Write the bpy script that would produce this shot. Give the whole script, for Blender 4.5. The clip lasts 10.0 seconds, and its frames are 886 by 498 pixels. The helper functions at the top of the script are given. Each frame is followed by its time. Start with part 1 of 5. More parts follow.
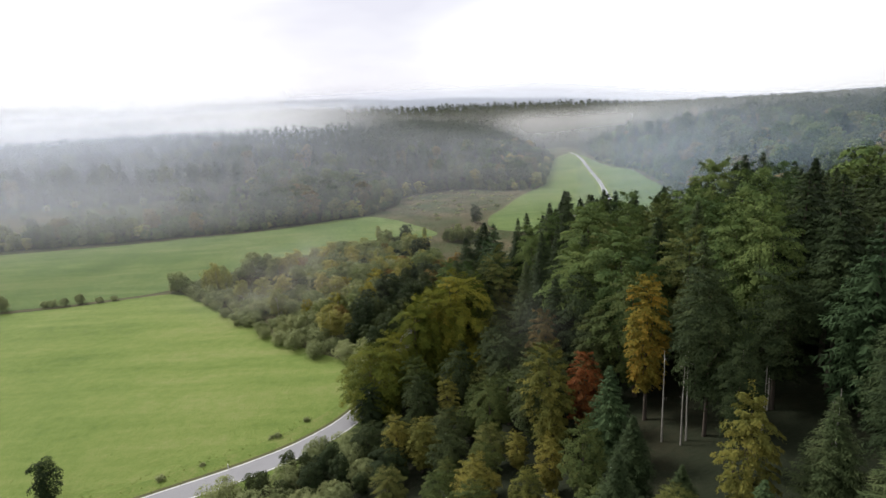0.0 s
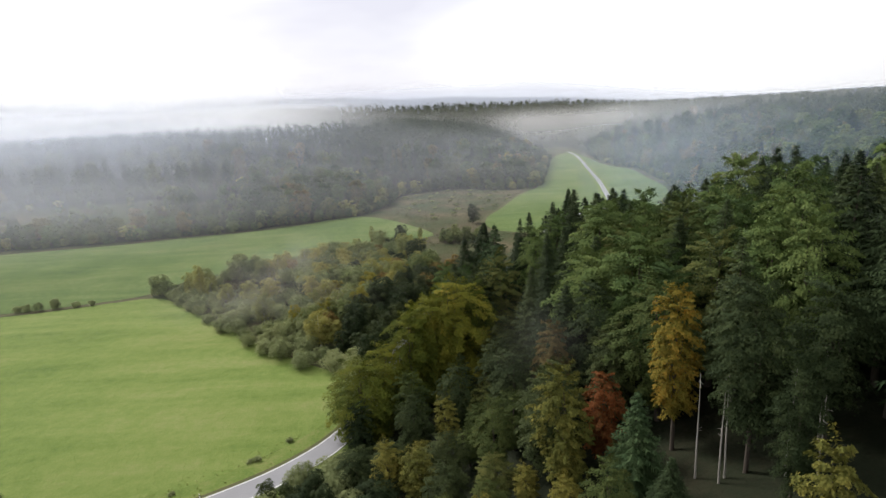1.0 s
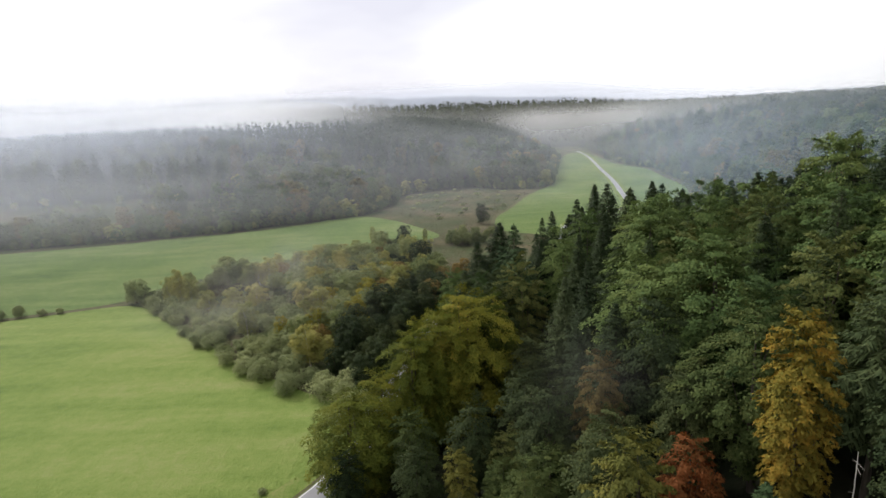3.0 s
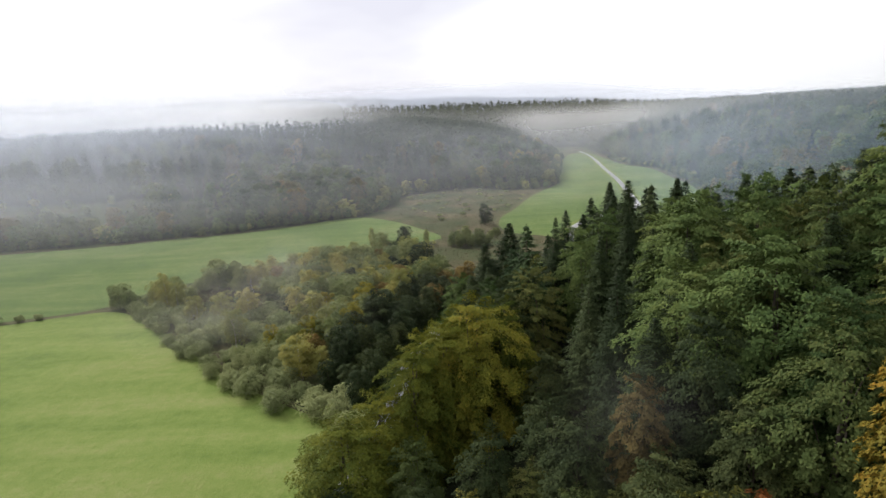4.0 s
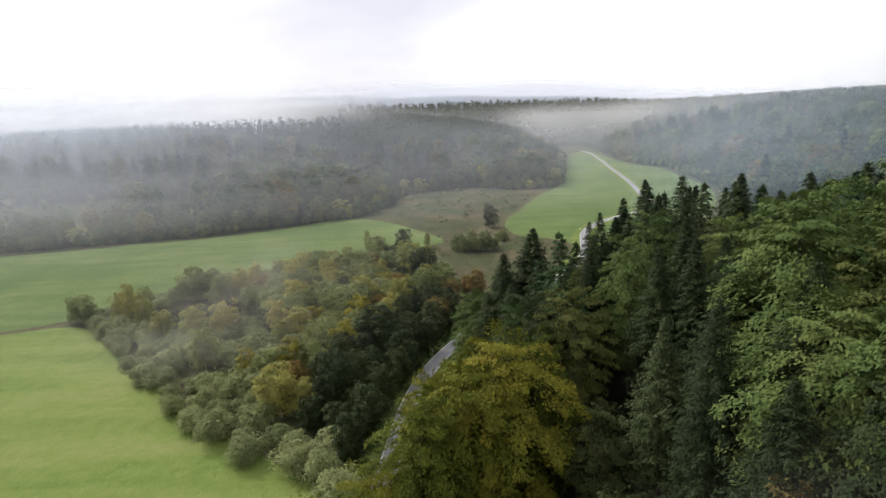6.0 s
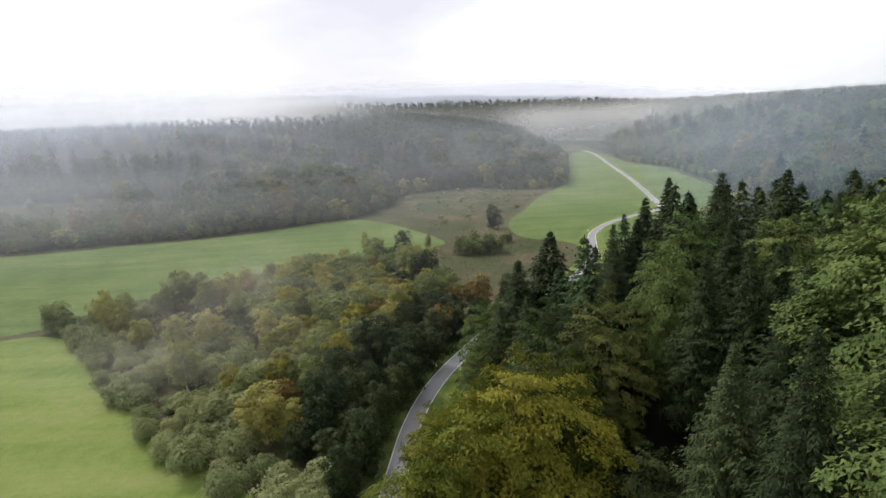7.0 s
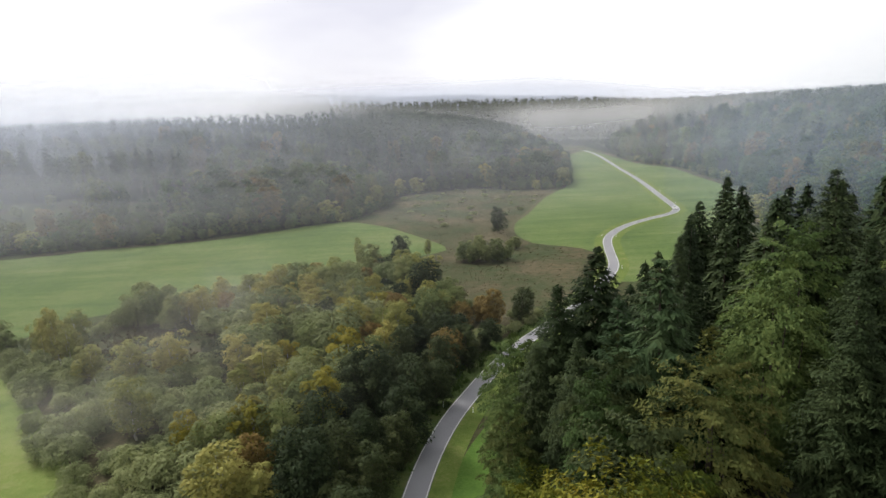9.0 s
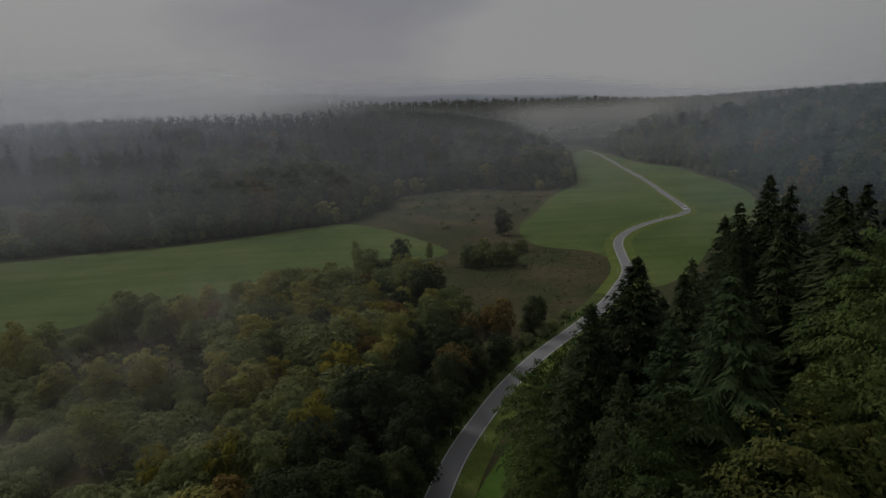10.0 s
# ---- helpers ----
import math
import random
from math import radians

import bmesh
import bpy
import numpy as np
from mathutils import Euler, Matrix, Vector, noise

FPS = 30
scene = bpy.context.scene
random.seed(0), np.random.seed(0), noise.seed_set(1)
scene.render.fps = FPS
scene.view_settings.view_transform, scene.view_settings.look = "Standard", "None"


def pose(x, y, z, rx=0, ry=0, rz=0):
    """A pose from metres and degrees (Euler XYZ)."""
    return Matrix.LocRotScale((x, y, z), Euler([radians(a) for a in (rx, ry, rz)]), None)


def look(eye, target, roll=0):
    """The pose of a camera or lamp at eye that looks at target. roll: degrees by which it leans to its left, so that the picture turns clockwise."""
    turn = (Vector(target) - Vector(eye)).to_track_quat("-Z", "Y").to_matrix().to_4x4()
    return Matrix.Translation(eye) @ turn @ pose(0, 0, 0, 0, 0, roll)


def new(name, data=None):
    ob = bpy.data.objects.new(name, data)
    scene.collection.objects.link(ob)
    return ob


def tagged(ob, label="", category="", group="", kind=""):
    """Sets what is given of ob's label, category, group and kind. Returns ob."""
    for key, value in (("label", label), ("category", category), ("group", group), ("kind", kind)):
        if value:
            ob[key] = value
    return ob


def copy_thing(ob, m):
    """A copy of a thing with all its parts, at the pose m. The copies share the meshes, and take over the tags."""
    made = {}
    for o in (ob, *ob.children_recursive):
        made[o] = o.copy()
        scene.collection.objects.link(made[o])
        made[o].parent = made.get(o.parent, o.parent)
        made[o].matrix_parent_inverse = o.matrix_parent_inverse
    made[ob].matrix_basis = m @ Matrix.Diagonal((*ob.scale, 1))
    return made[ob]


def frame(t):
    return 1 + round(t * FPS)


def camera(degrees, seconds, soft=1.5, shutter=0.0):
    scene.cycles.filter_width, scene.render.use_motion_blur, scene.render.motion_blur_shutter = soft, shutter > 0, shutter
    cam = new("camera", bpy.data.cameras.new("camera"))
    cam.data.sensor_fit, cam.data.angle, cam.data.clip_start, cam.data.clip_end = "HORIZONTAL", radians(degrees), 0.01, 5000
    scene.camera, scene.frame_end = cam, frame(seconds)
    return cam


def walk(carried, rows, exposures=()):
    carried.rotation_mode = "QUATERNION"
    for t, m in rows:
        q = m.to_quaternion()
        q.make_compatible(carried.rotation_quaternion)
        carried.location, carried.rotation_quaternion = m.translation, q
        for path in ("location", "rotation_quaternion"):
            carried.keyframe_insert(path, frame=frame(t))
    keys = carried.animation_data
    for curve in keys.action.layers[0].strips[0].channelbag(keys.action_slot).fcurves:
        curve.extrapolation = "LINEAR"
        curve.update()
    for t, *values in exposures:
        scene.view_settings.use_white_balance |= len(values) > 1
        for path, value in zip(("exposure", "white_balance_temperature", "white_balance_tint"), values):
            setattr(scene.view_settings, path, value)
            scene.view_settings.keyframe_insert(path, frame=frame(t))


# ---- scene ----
cam = camera(78.0, 10.0)
PATH = [
    (0, (0.681, 0.483, 60.354), (0.648, 2.428, 59.891), -3.4),
    (0.5, (0.467, 5.615, 59.565), (0.443, 7.56, 59.101), -3.4),
    (1, (0.296, 10.813, 58.544), (0.278, 12.758, 58.08), -3.3),
    (1.5, (0.005, 15.874, 57.546), (-0.016, 17.819, 57.084), -3.3),
    (2, (-0.349, 20.972, 56.53), (-0.377, 22.918, 56.07), -3.2),
    (2.5, (-0.582, 26.063, 55.478), (-0.615, 28.009, 55.018), -3.2),
    (4, (-1.956, 41.708, 52.292), (-1.99, 43.656, 51.838), -3.2),
    (4.5, (-2.604, 46.951, 51.626), (-2.634, 48.898, 51.171), -3.2),
    (5, (-3.141, 52.153, 50.928), (-3.171, 54.1, 50.472), -3.1),
    (5.5, (-3.672, 56.969, 50.236), (-3.699, 58.917, 49.782), -3.1),
    (7, (-5.508, 72.373, 48.046), (-5.527, 74.321, 47.593), -3.0),
    (7.5, (-6.068, 77.477, 47.457), (-6.082, 79.425, 47.004), -3.0),
    (8, (-6.596, 82.619, 46.862), (-6.607, 84.567, 46.409), -2.9),
    (8.5, (-7.276, 87.495, 46.398), (-7.283, 89.443, 45.946), -2.9),
    (9, (-7.899, 92.222, 45.836), (-7.899, 94.17, 45.384), -2.8),
    (9.5, (-8.425, 97.318, 45.273), (-8.424, 99.267, 44.822), -2.9),
    (10, (-9.008, 102.256, 44.71), (-9.004, 104.205, 44.259), -2.9),
]
# the picture fades towards black at the end
FADE = [(t, stops, 6400 if t < 9.2 else 6470, 12 if t < 9.2 else 11) for t, stops in ((0.0, 0.0), (8.9, 0.0), (9.0, -0.04), (9.25, -0.46), (9.5, -0.92), (9.75, -1.45), (10.0, -2.06))]
walk(cam, [(t, look(eye, target, roll)) for t, eye, target, roll in PATH], FADE)

# ---- light: misty overcast morning, low bright sun behind cloud ahead and to the left ----
SUN_AZ, SUN_EL = radians(-52), radians(40)
world = bpy.data.worlds.new("world")
scene.world = world
world.use_nodes = True
wn, wl = world.node_tree.nodes, world.node_tree.links
wn.clear()
w_out, w_bg = wn.new("ShaderNodeOutputWorld"), wn.new("ShaderNodeBackground")
sky = wn.new("ShaderNodeTexSky")
sky.sky_type, sky.sun_disc = "NISHITA", False
sky.sun_elevation, sky.sun_rotation = SUN_EL, SUN_AZ
sky.dust_density = 4.0
sky_gain = wn.new("ShaderNodeVectorMath")
sky_gain.operation = "SCALE"
sky_gain.inputs["Scale"].default_value = 0.1
coord = wn.new("ShaderNodeTexCoord")
stretch = wn.new("ShaderNodeMapping")
stretch.inputs["Scale"].default_value = (1.0, 1.0, 3.4)
stretch.inputs["Location"].default_value = (0.35, 0.1, 0.2)
cloud = wn.new("ShaderNodeTexNoise")
cloud.inputs["Scale"].default_value, cloud.inputs["Detail"].default_value = 1.6, 4.0
cloud_ramp = wn.new("ShaderNodeValToRGB")
cloud_ramp.color_ramp.elements[0].position, cloud_ramp.color_ramp.elements[1].position = 0.36, 0.6
cloud_ramp.color_ramp.elements[0].color = (0.78, 0.78, 0.85, 1)
cloud_ramp.color_ramp.elements[1].color = (1.08, 1.08, 1.07, 1)
cover = wn.new("ShaderNodeMix")
cover.data_type = "RGBA"
cover.inputs["Factor"].default_value = 0.88
wl.new(sky.outputs[0], sky_gain.inputs[0])
wl.new(coord.outputs["Generated"], stretch.inputs["Vector"])
wl.new(stretch.outputs[0], cloud.inputs["Vector"])
grey_way = wn.new("ShaderNodeVectorMath")
grey_way.operation = "DOT_PRODUCT"
grey_way.inputs[1].default_value = Vector((-0.22, 0.955, 0.2)).normalized()
grey = wn.new("ShaderNodeMapRange")
grey.interpolation_type = "SMOOTHSTEP"
grey.inputs["From Min"].default_value, grey.inputs["From Max"].default_value = 0.90, 0.995
grey.inputs["To Min"].default_value, grey.inputs["To Max"].default_value = 0.3, -0.12
cloud_sum = wn.new("ShaderNodeMath")
wl.new(coord.outputs["Generated"], grey_way.inputs[0])
wl.new(grey_way.outputs["Value"], grey.inputs["Value"])
wl.new(cloud.outputs["Fac"], cloud_sum.inputs[0])
wl.new(grey.outputs[0], cloud_sum.inputs[1])
wl.new(cloud_sum.outputs[0], cloud_ramp.inputs[0])
wl.new(sky_gain.outputs[0], cover.inputs["A"])
wl.new(cloud_ramp.outputs[0], cover.inputs["B"])
# brighter round the veiled sun, darker behind
sun_to = Vector((math.sin(SUN_AZ) * math.cos(SUN_EL), math.cos(SUN_AZ) * math.cos(SUN_EL), math.sin(SUN_EL)))
sun_way, glow, toned = wn.new("ShaderNodeVectorMath"), wn.new("ShaderNodeMapRange"), wn.new("ShaderNodeVectorMath")
sun_way.operation, toned.operation = "DOT_PRODUCT", "SCALE"
sun_way.inputs[1].default_value = sun_to
glow.inputs["From Min"].default_value, glow.inputs["From Max"].default_value = -0.75, 0.15
glow.inputs["To Min"].default_value, glow.inputs["To Max"].default_value = 0.4, 1.02
wl.new(coord.outputs["Generated"], sun_way.inputs[0])
wl.new(sun_way.outputs["Value"], glow.inputs["Value"])
wl.new(cover.outputs["Result"], toned.inputs[0])
wl.new(glow.outputs[0], toned.inputs["Scale"])
wl.new(toned.outputs[0], w_bg.inputs[0])
w_bg.inputs[1].default_value = 1.12
wl.new(w_bg.outputs[0], w_out.inputs[0])

sun = new("sun", bpy.data.lights.new("sun", "SUN"))
sun.data.energy, sun.data.angle, sun.data.color = 4.3, radians(14), (1.0, 0.96, 0.90)
sun.matrix_world = look(sun_to * 900, (0, 0, 0))
scene.cycles.transparent_max_bounces = 24

# ---- materials ----


def nodes_of(name):
    mat = bpy.data.materials.new(name)
    mat.use_nodes = True
    nt = mat.node_tree
    nt.nodes.clear()
    return mat, nt, nt.nodes.new("ShaderNodeOutputMaterial")


def ramp_node(nt, colours, at=None):
    r = nt.nodes.new("ShaderNodeValToRGB")
    e = r.color_ramp.elements
    n = len(colours)
    while len(e) < n:
        e.new(0.5)
    for k, c in enumerate(colours):
        e[k].position = at[k] if at else k / (n - 1)
        e[k].color = (*c, 1)
    return r


def noise_node(nt, scale, detail=3.0, rough=0.55, vector=None):
    t = nt.nodes.new("ShaderNodeTexNoise")
    t.inputs["Scale"].default_value, t.inputs["Detail"].default_value, t.inputs["Roughness"].default_value = scale, detail, rough
    if vector:
        nt.links.new(vector, t.inputs["Vector"])
    return t


def math_node(nt, op, a, b=None):
    m = nt.nodes.new("ShaderNodeMath")
    m.operation = op
    for k, v in enumerate((a, b)):
        if v is None:
            continue
        if isinstance(v, (int, float)):
            m.inputs[k].default_value = v
        else:
            nt.links.new(v, m.inputs[k])
    return m.outputs[0]


def mix_col(nt, fac, a, b, kind="MIX"):
    m = nt.nodes.new("ShaderNodeMix")
    m.data_type, m.blend_type = "RGBA", kind
    for key, v in (("Factor", fac), ("A", a), ("B", b)):
        if isinstance(v, (int, float)):
            m.inputs[key].default_value = v
        elif isinstance(v, tuple):
            m.inputs[key].default_value = (*v, 1)
        else:
            nt.links.new(v, m.inputs[key])
    return m.outputs["Result"]


def foliage(name, colours, spread=0.5, through_leaf=0.3):
    """Leaves: each leaf takes its own shade, each tree leans towards one end of the range, with patches in the crown."""
    mat, nt, out = nodes_of(name)
    geo, info, tc = nt.nodes.new("ShaderNodeNewGeometry"), nt.nodes.new("ShaderNodeObjectInfo"), nt.nodes.new("ShaderNodeTexCoord")
    patch = noise_node(nt, 0.28, 2.0, 0.5, tc.outputs["Object"])
    a = math_node(nt, "MULTIPLY", geo.outputs["Random Per Island"], 0.26)
    b = math_node(nt, "MULTIPLY", info.outputs["Random"], spread)
    c = math_node(nt, "MULTIPLY", patch.outputs["Fac"], 0.8)
    tint = nt.nodes.new("ShaderNodeAttribute")
    tint.attribute_name = "tree_tint"
    b = math_node(nt, "ADD", b, math_node(nt, "MULTIPLY", tint.outputs["Fac"], spread))
    fac = math_node(nt, "SUBTRACT", math_node(nt, "ADD", math_node(nt, "ADD", a, b), c), 0.105 + spread * 0.5)
    ramp = ramp_node(nt, colours)
    nt.links.new(fac, ramp.inputs[0])
    bsdf, tl, mix = nt.nodes.new("ShaderNodeBsdfPrincipled"), nt.nodes.new("ShaderNodeBsdfTranslucent"), nt.nodes.new("ShaderNodeMixShader")
    bsdf.inputs["Roughness"].default_value = 0.7
    bsdf.inputs["Specular IOR Level"].default_value = 0.08
    nt.links.new(ramp.outputs[0], bsdf.inputs["Base Color"])
    nt.links.new(ramp.outputs[0], tl.inputs["Color"])
    mix.inputs[0].default_value = through_leaf
    nt.links.new(bsdf.outputs[0], mix.inputs[1])
    nt.links.new(tl.outputs[0], mix.inputs[2])
    nt.links.new(mix.outputs[0], out.inputs[0])
    return mat


def surface(name, colours, big, small, bump=0.0, bump_scale=None, rough=0.9, at=None, stretch_by=None):
    """A ground-like or solid surface, with colour varied at two scales and fine relief."""
    mat, nt, out = nodes_of(name)
    tc = nt.nodes.new("ShaderNodeTexCoord")
    vec = tc.outputs["Object"]
    if stretch_by:
        mp = nt.nodes.new("ShaderNodeMapping")
        mp.inputs["Scale"].default_value = stretch_by
        nt.links.new(vec, mp.inputs["Vector"])
        vec = mp.outputs[0]
    n1, n2 = noise_node(nt, big, 3.0, 0.55, vec), noise_node(nt, small, 4.0, 0.65, vec)
    fac = math_node(nt, "ADD", math_node(nt, "MULTIPLY", n1.outputs["Fac"], 0.62), math_node(nt, "MULTIPLY", n2.outputs["Fac"], 0.38))
    ramp = ramp_node(nt, colours, at)
    nt.links.new(fac, ramp.inputs[0])
    bsdf = nt.nodes.new("ShaderNodeBsdfPrincipled")
    bsdf.inputs["Roughness"].default_value = rough
    bsdf.inputs["Specular IOR Level"].default_value = 0.2
    nt.links.new(ramp.outputs[0], bsdf.inputs["Base Color"])
    if bump:
        n3 = noise_node(nt, bump_scale or small, 5.0, 0.6, vec)
        bp = nt.nodes.new("ShaderNodeBump")
        bp.inputs["Strength"].default_value, bp.inputs["Distance"].default_value = bump, 0.25
        nt.links.new(n3.outputs["Fac"], bp.inputs["Height"])
        nt.links.new(bp.outputs[0], bsdf.inputs["Normal"])
    nt.links.new(bsdf.outputs[0], out.inputs[0])
    return mat


def plain(name, colour, rough=0.5, metal=0.0):
    return surface(name, [tuple(v * 0.9 for v in colour), tuple(min(1, v * 1.08) for v in colour)], 2.0, 14.0, 0, None, rough)


SPRUCE = foliage("spruce_needles", [(0.012, 0.020, 0.008), (0.022, 0.035, 0.013), (0.042, 0.058, 0.022), (0.086, 0.100, 0.040)], 0.5, 0.06)
FIR = foliage("fir_needles", [(0.017, 0.033, 0.014), (0.034, 0.059, 0.023), (0.065, 0.092, 0.036)], 0.5, 0.12)
BEECH = foliage("beech_leaves_turning", [(0.036, 0.056, 0.010), (0.098, 0.116, 0.016), (0.190, 0.178, 0.024), (0.300, 0.205, 0.028)], 0.5, 0.22)
GREEN = foliage("green_leaves", [(0.030, 0.054, 0.018), (0.060, 0.096, 0.028), (0.110, 0.146, 0.042), (0.166, 0.182, 0.052)], 0.55, 0.25)
DULL = foliage("dull_green_leaves", [(0.014, 0.024, 0.010), (0.028, 0.042, 0.016), (0.054, 0.068, 0.024), (0.092, 0.096, 0.033)], 0.5, 0.25)
OAK = foliage("dull_oak_leaves", [(0.036, 0.056, 0.017), (0.066, 0.088, 0.026), (0.112, 0.120, 0.034), (0.150, 0.128, 0.036)], 0.5, 0.3)
COPSE_OAK = foliage("olive_copse_leaves", [(0.076, 0.102, 0.036), (0.122, 0.152, 0.052), (0.182, 0.202, 0.072), (0.215, 0.214, 0.080)], 0.5, 0.3)
ORANGE = foliage("orange_leaves", [(0.060, 0.085, 0.018), (0.180, 0.140, 0.022), (0.350, 0.170, 0.022)], 0.2, 0.3)
RED = foliage("red_leaves", [(0.070, 0.060, 0.018), (0.150, 0.056, 0.018), (0.230, 0.066, 0.020)], 0.2, 0.35)
YELLOW = foliage("yellow_leaves", [(0.110, 0.115, 0.018), (0.210, 0.185, 0.022), (0.300, 0.235, 0.024)], 0.4, 0.35)
BIRCH = foliage("birch_leaves", [(0.130, 0.150, 0.045), (0.210, 0.215, 0.058), (0.290, 0.265, 0.074), (0.310, 0.250, 0.076)], 0.6, 0.35)
WILLOW = foliage("willow_leaves", [(0.125, 0.150, 0.064), (0.195, 0.220, 0.093), (0.275, 0.290, 0.128)], 0.5, 0.3)
MAPLE = foliage("maple_leaves_turning", [(0.055, 0.072, 0.020), (0.110, 0.114, 0.026), (0.180, 0.160, 0.034), (0.230, 0.180, 0.036)], 0.4, 0.3)
BROWN = foliage("brown_leaves", [(0.060, 0.056, 0.022), (0.105, 0.080, 0.028), (0.150, 0.104, 0.034)], 0.3, 0.25)
RUSSET = foliage("russet_leaves", [(0.099, 0.086, 0.029), (0.171, 0.118, 0.033), (0.220, 0.138, 0.037)], 0.4, 0.3)
BARK = surface("bark", [(0.035, 0.028, 0.022), (0.075, 0.062, 0.050), (0.12, 0.10, 0.085)], 0.8, 6.0, 0.5, 5.0, 0.95, None, (1, 1, 0.2))
PALE_BARK = surface("bleached_bark", [(0.16, 0.15, 0.13), (0.30, 0.28, 0.25), (0.42, 0.40, 0.36)], 0.8, 6.0, 0.5, 5.0, 0.9, None, (1, 1, 0.2))
BIRCH_BARK = surface("birch_bark", [(0.08, 0.07, 0.06), (0.45, 0.43, 0.40), (0.6, 0.58, 0.55)], 1.5, 7.0, 0.3, 5.0, 0.8)
def meadow_material(name, colours, turn, scale=1.0):
    """Mown grass: broad patches, long faint mowing streaks, and small tussocks with relief."""
    mat, nt, out = nodes_of(name)
    tc, mp = nt.nodes.new("ShaderNodeTexCoord"), nt.nodes.new("ShaderNodeMapping")
    mp.inputs["Rotation"].default_value = (0, 0, radians(turn))
    mp.inputs["Scale"].default_value = (0.018 * scale, 0.16 * scale, 1)
    vec = tc.outputs["Object"]
    nt.links.new(vec, mp.inputs["Vector"])
    broad, streak = noise_node(nt, 0.022 * scale, 3.0, 0.6, vec), noise_node(nt, 1.0, 3.0, 0.6, mp.outputs[0])
    tuss, fine = noise_node(nt, 0.45 * scale, 4.0, 0.7, vec), noise_node(nt, 2.4 * scale, 5.0, 0.7, vec)
    fac = math_node(nt, "MULTIPLY", broad.outputs["Fac"], 0.5)
    for n, k in ((streak, 0.42), (tuss, 0.34), (fine, 0.24)):
        fac = math_node(nt, "ADD", fac, math_node(nt, "MULTIPLY", n.outputs["Fac"], k))
    ramp = ramp_node(nt, colours, [0.55, 0.70, 0.80, 0.95])
    nt.links.new(fac, ramp.inputs[0])
    bsdf, bp = nt.nodes.new("ShaderNodeBsdfPrincipled"), nt.nodes.new("ShaderNodeBump")
    bsdf.inputs["Roughness"].default_value, bsdf.inputs["Specular IOR Level"].default_value = 0.9, 0.15
    bp.inputs["Strength"].default_value, bp.inputs["Distance"].default_value = 0.9, 0.5
    nt.links.new(math_node(nt, "ADD", tuss.outputs["Fac"], math_node(nt, "MULTIPLY", fine.outputs["Fac"], 0.5)), bp.inputs["Height"])
    nt.links.new(ramp.outputs[0], bsdf.inputs["Base Color"])
    nt.links.new(bp.outputs[0], bsdf.inputs["Normal"])
    nt.links.new(bsdf.outputs[0], out.inputs[0])
    return mat


MEADOW = meadow_material("meadow_grass", [(0.064, 0.108, 0.020), (0.104, 0.150, 0.030), (0.134, 0.174, 0.042), (0.180, 0.195, 0.070)], 20)
FAR_MEADOW = meadow_material("far_meadow_grass", [(0.055, 0.092, 0.026), (0.078, 0.122, 0.032), (0.102, 0.142, 0.042), (0.140, 0.160, 0.062)], -15)
VERGE = surface("verge_grass", [(0.066, 0.108, 0.018), (0.102, 0.142, 0.028), (0.165, 0.165, 0.060)], 0.25, 2.0, 0.6, 4.0, 0.95, [0.3, 0.5, 0.7])
LUSH = surface("lush_verge_grass", [(0.045, 0.095, 0.014), (0.070, 0.135, 0.020), (0.100, 0.150, 0.030)], 0.25, 2.0, 0.6, 4.0, 0.95, [0.3, 0.5, 0.7])
def land_material():
    """Heath in the open, fallen needles and moss under the woods with their shade painted in, and a ragged border
    between them.
    """
    mat, nt, out = nodes_of("heath_and_forest_floor")
    tc = nt.nodes.new("ShaderNodeTexCoord")
    vec = tc.outputs["Object"]
    n1, n2, n3 = noise_node(nt, 0.045, 3.0, 0.55, vec), noise_node(nt, 0.5, 4.0, 0.65, vec), noise_node(nt, 1.3, 5.0, 0.6, vec)
    fac = math_node(nt, "ADD", math_node(nt, "MULTIPLY", n1.outputs["Fac"], 0.62), math_node(nt, "MULTIPLY", n2.outputs["Fac"], 0.38))
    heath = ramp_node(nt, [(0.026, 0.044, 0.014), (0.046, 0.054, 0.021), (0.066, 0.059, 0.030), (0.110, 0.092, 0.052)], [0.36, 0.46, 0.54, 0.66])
    # floor colours kept near black to stand in for shade under the trees
    shaded_litter = ramp_node(nt, [(0.008, 0.011, 0.005), (0.013, 0.017, 0.008), (0.024, 0.022, 0.012)], [0.3, 0.5, 0.7])
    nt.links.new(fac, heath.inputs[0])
    nt.links.new(fac, shaded_litter.inputs[0])
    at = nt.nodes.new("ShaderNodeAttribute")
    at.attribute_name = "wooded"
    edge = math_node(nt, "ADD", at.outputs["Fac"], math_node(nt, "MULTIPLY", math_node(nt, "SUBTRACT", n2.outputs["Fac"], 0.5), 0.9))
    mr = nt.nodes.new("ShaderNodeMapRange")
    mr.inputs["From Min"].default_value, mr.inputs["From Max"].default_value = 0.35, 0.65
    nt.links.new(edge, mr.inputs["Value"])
    bsdf, bp = nt.nodes.new("ShaderNodeBsdfPrincipled"), nt.nodes.new("ShaderNodeBump")
    bsdf.inputs["Roughness"].default_value, bsdf.inputs["Specular IOR Level"].default_value = 0.95, 0.15
    bp.inputs["Strength"].default_value, bp.inputs["Distance"].default_value = 0.8, 0.3
    nt.links.new(n3.outputs["Fac"], bp.inputs["Height"])
    nt.links.new(bp.outputs[0], bsdf.inputs["Normal"])
    nt.links.new(mix_col(nt, mr.outputs[0], heath.outputs[0], shaded_litter.outputs[0]), bsdf.inputs["Base Color"])
    nt.links.new(bsdf.outputs[0], out.inputs[0])
    return mat


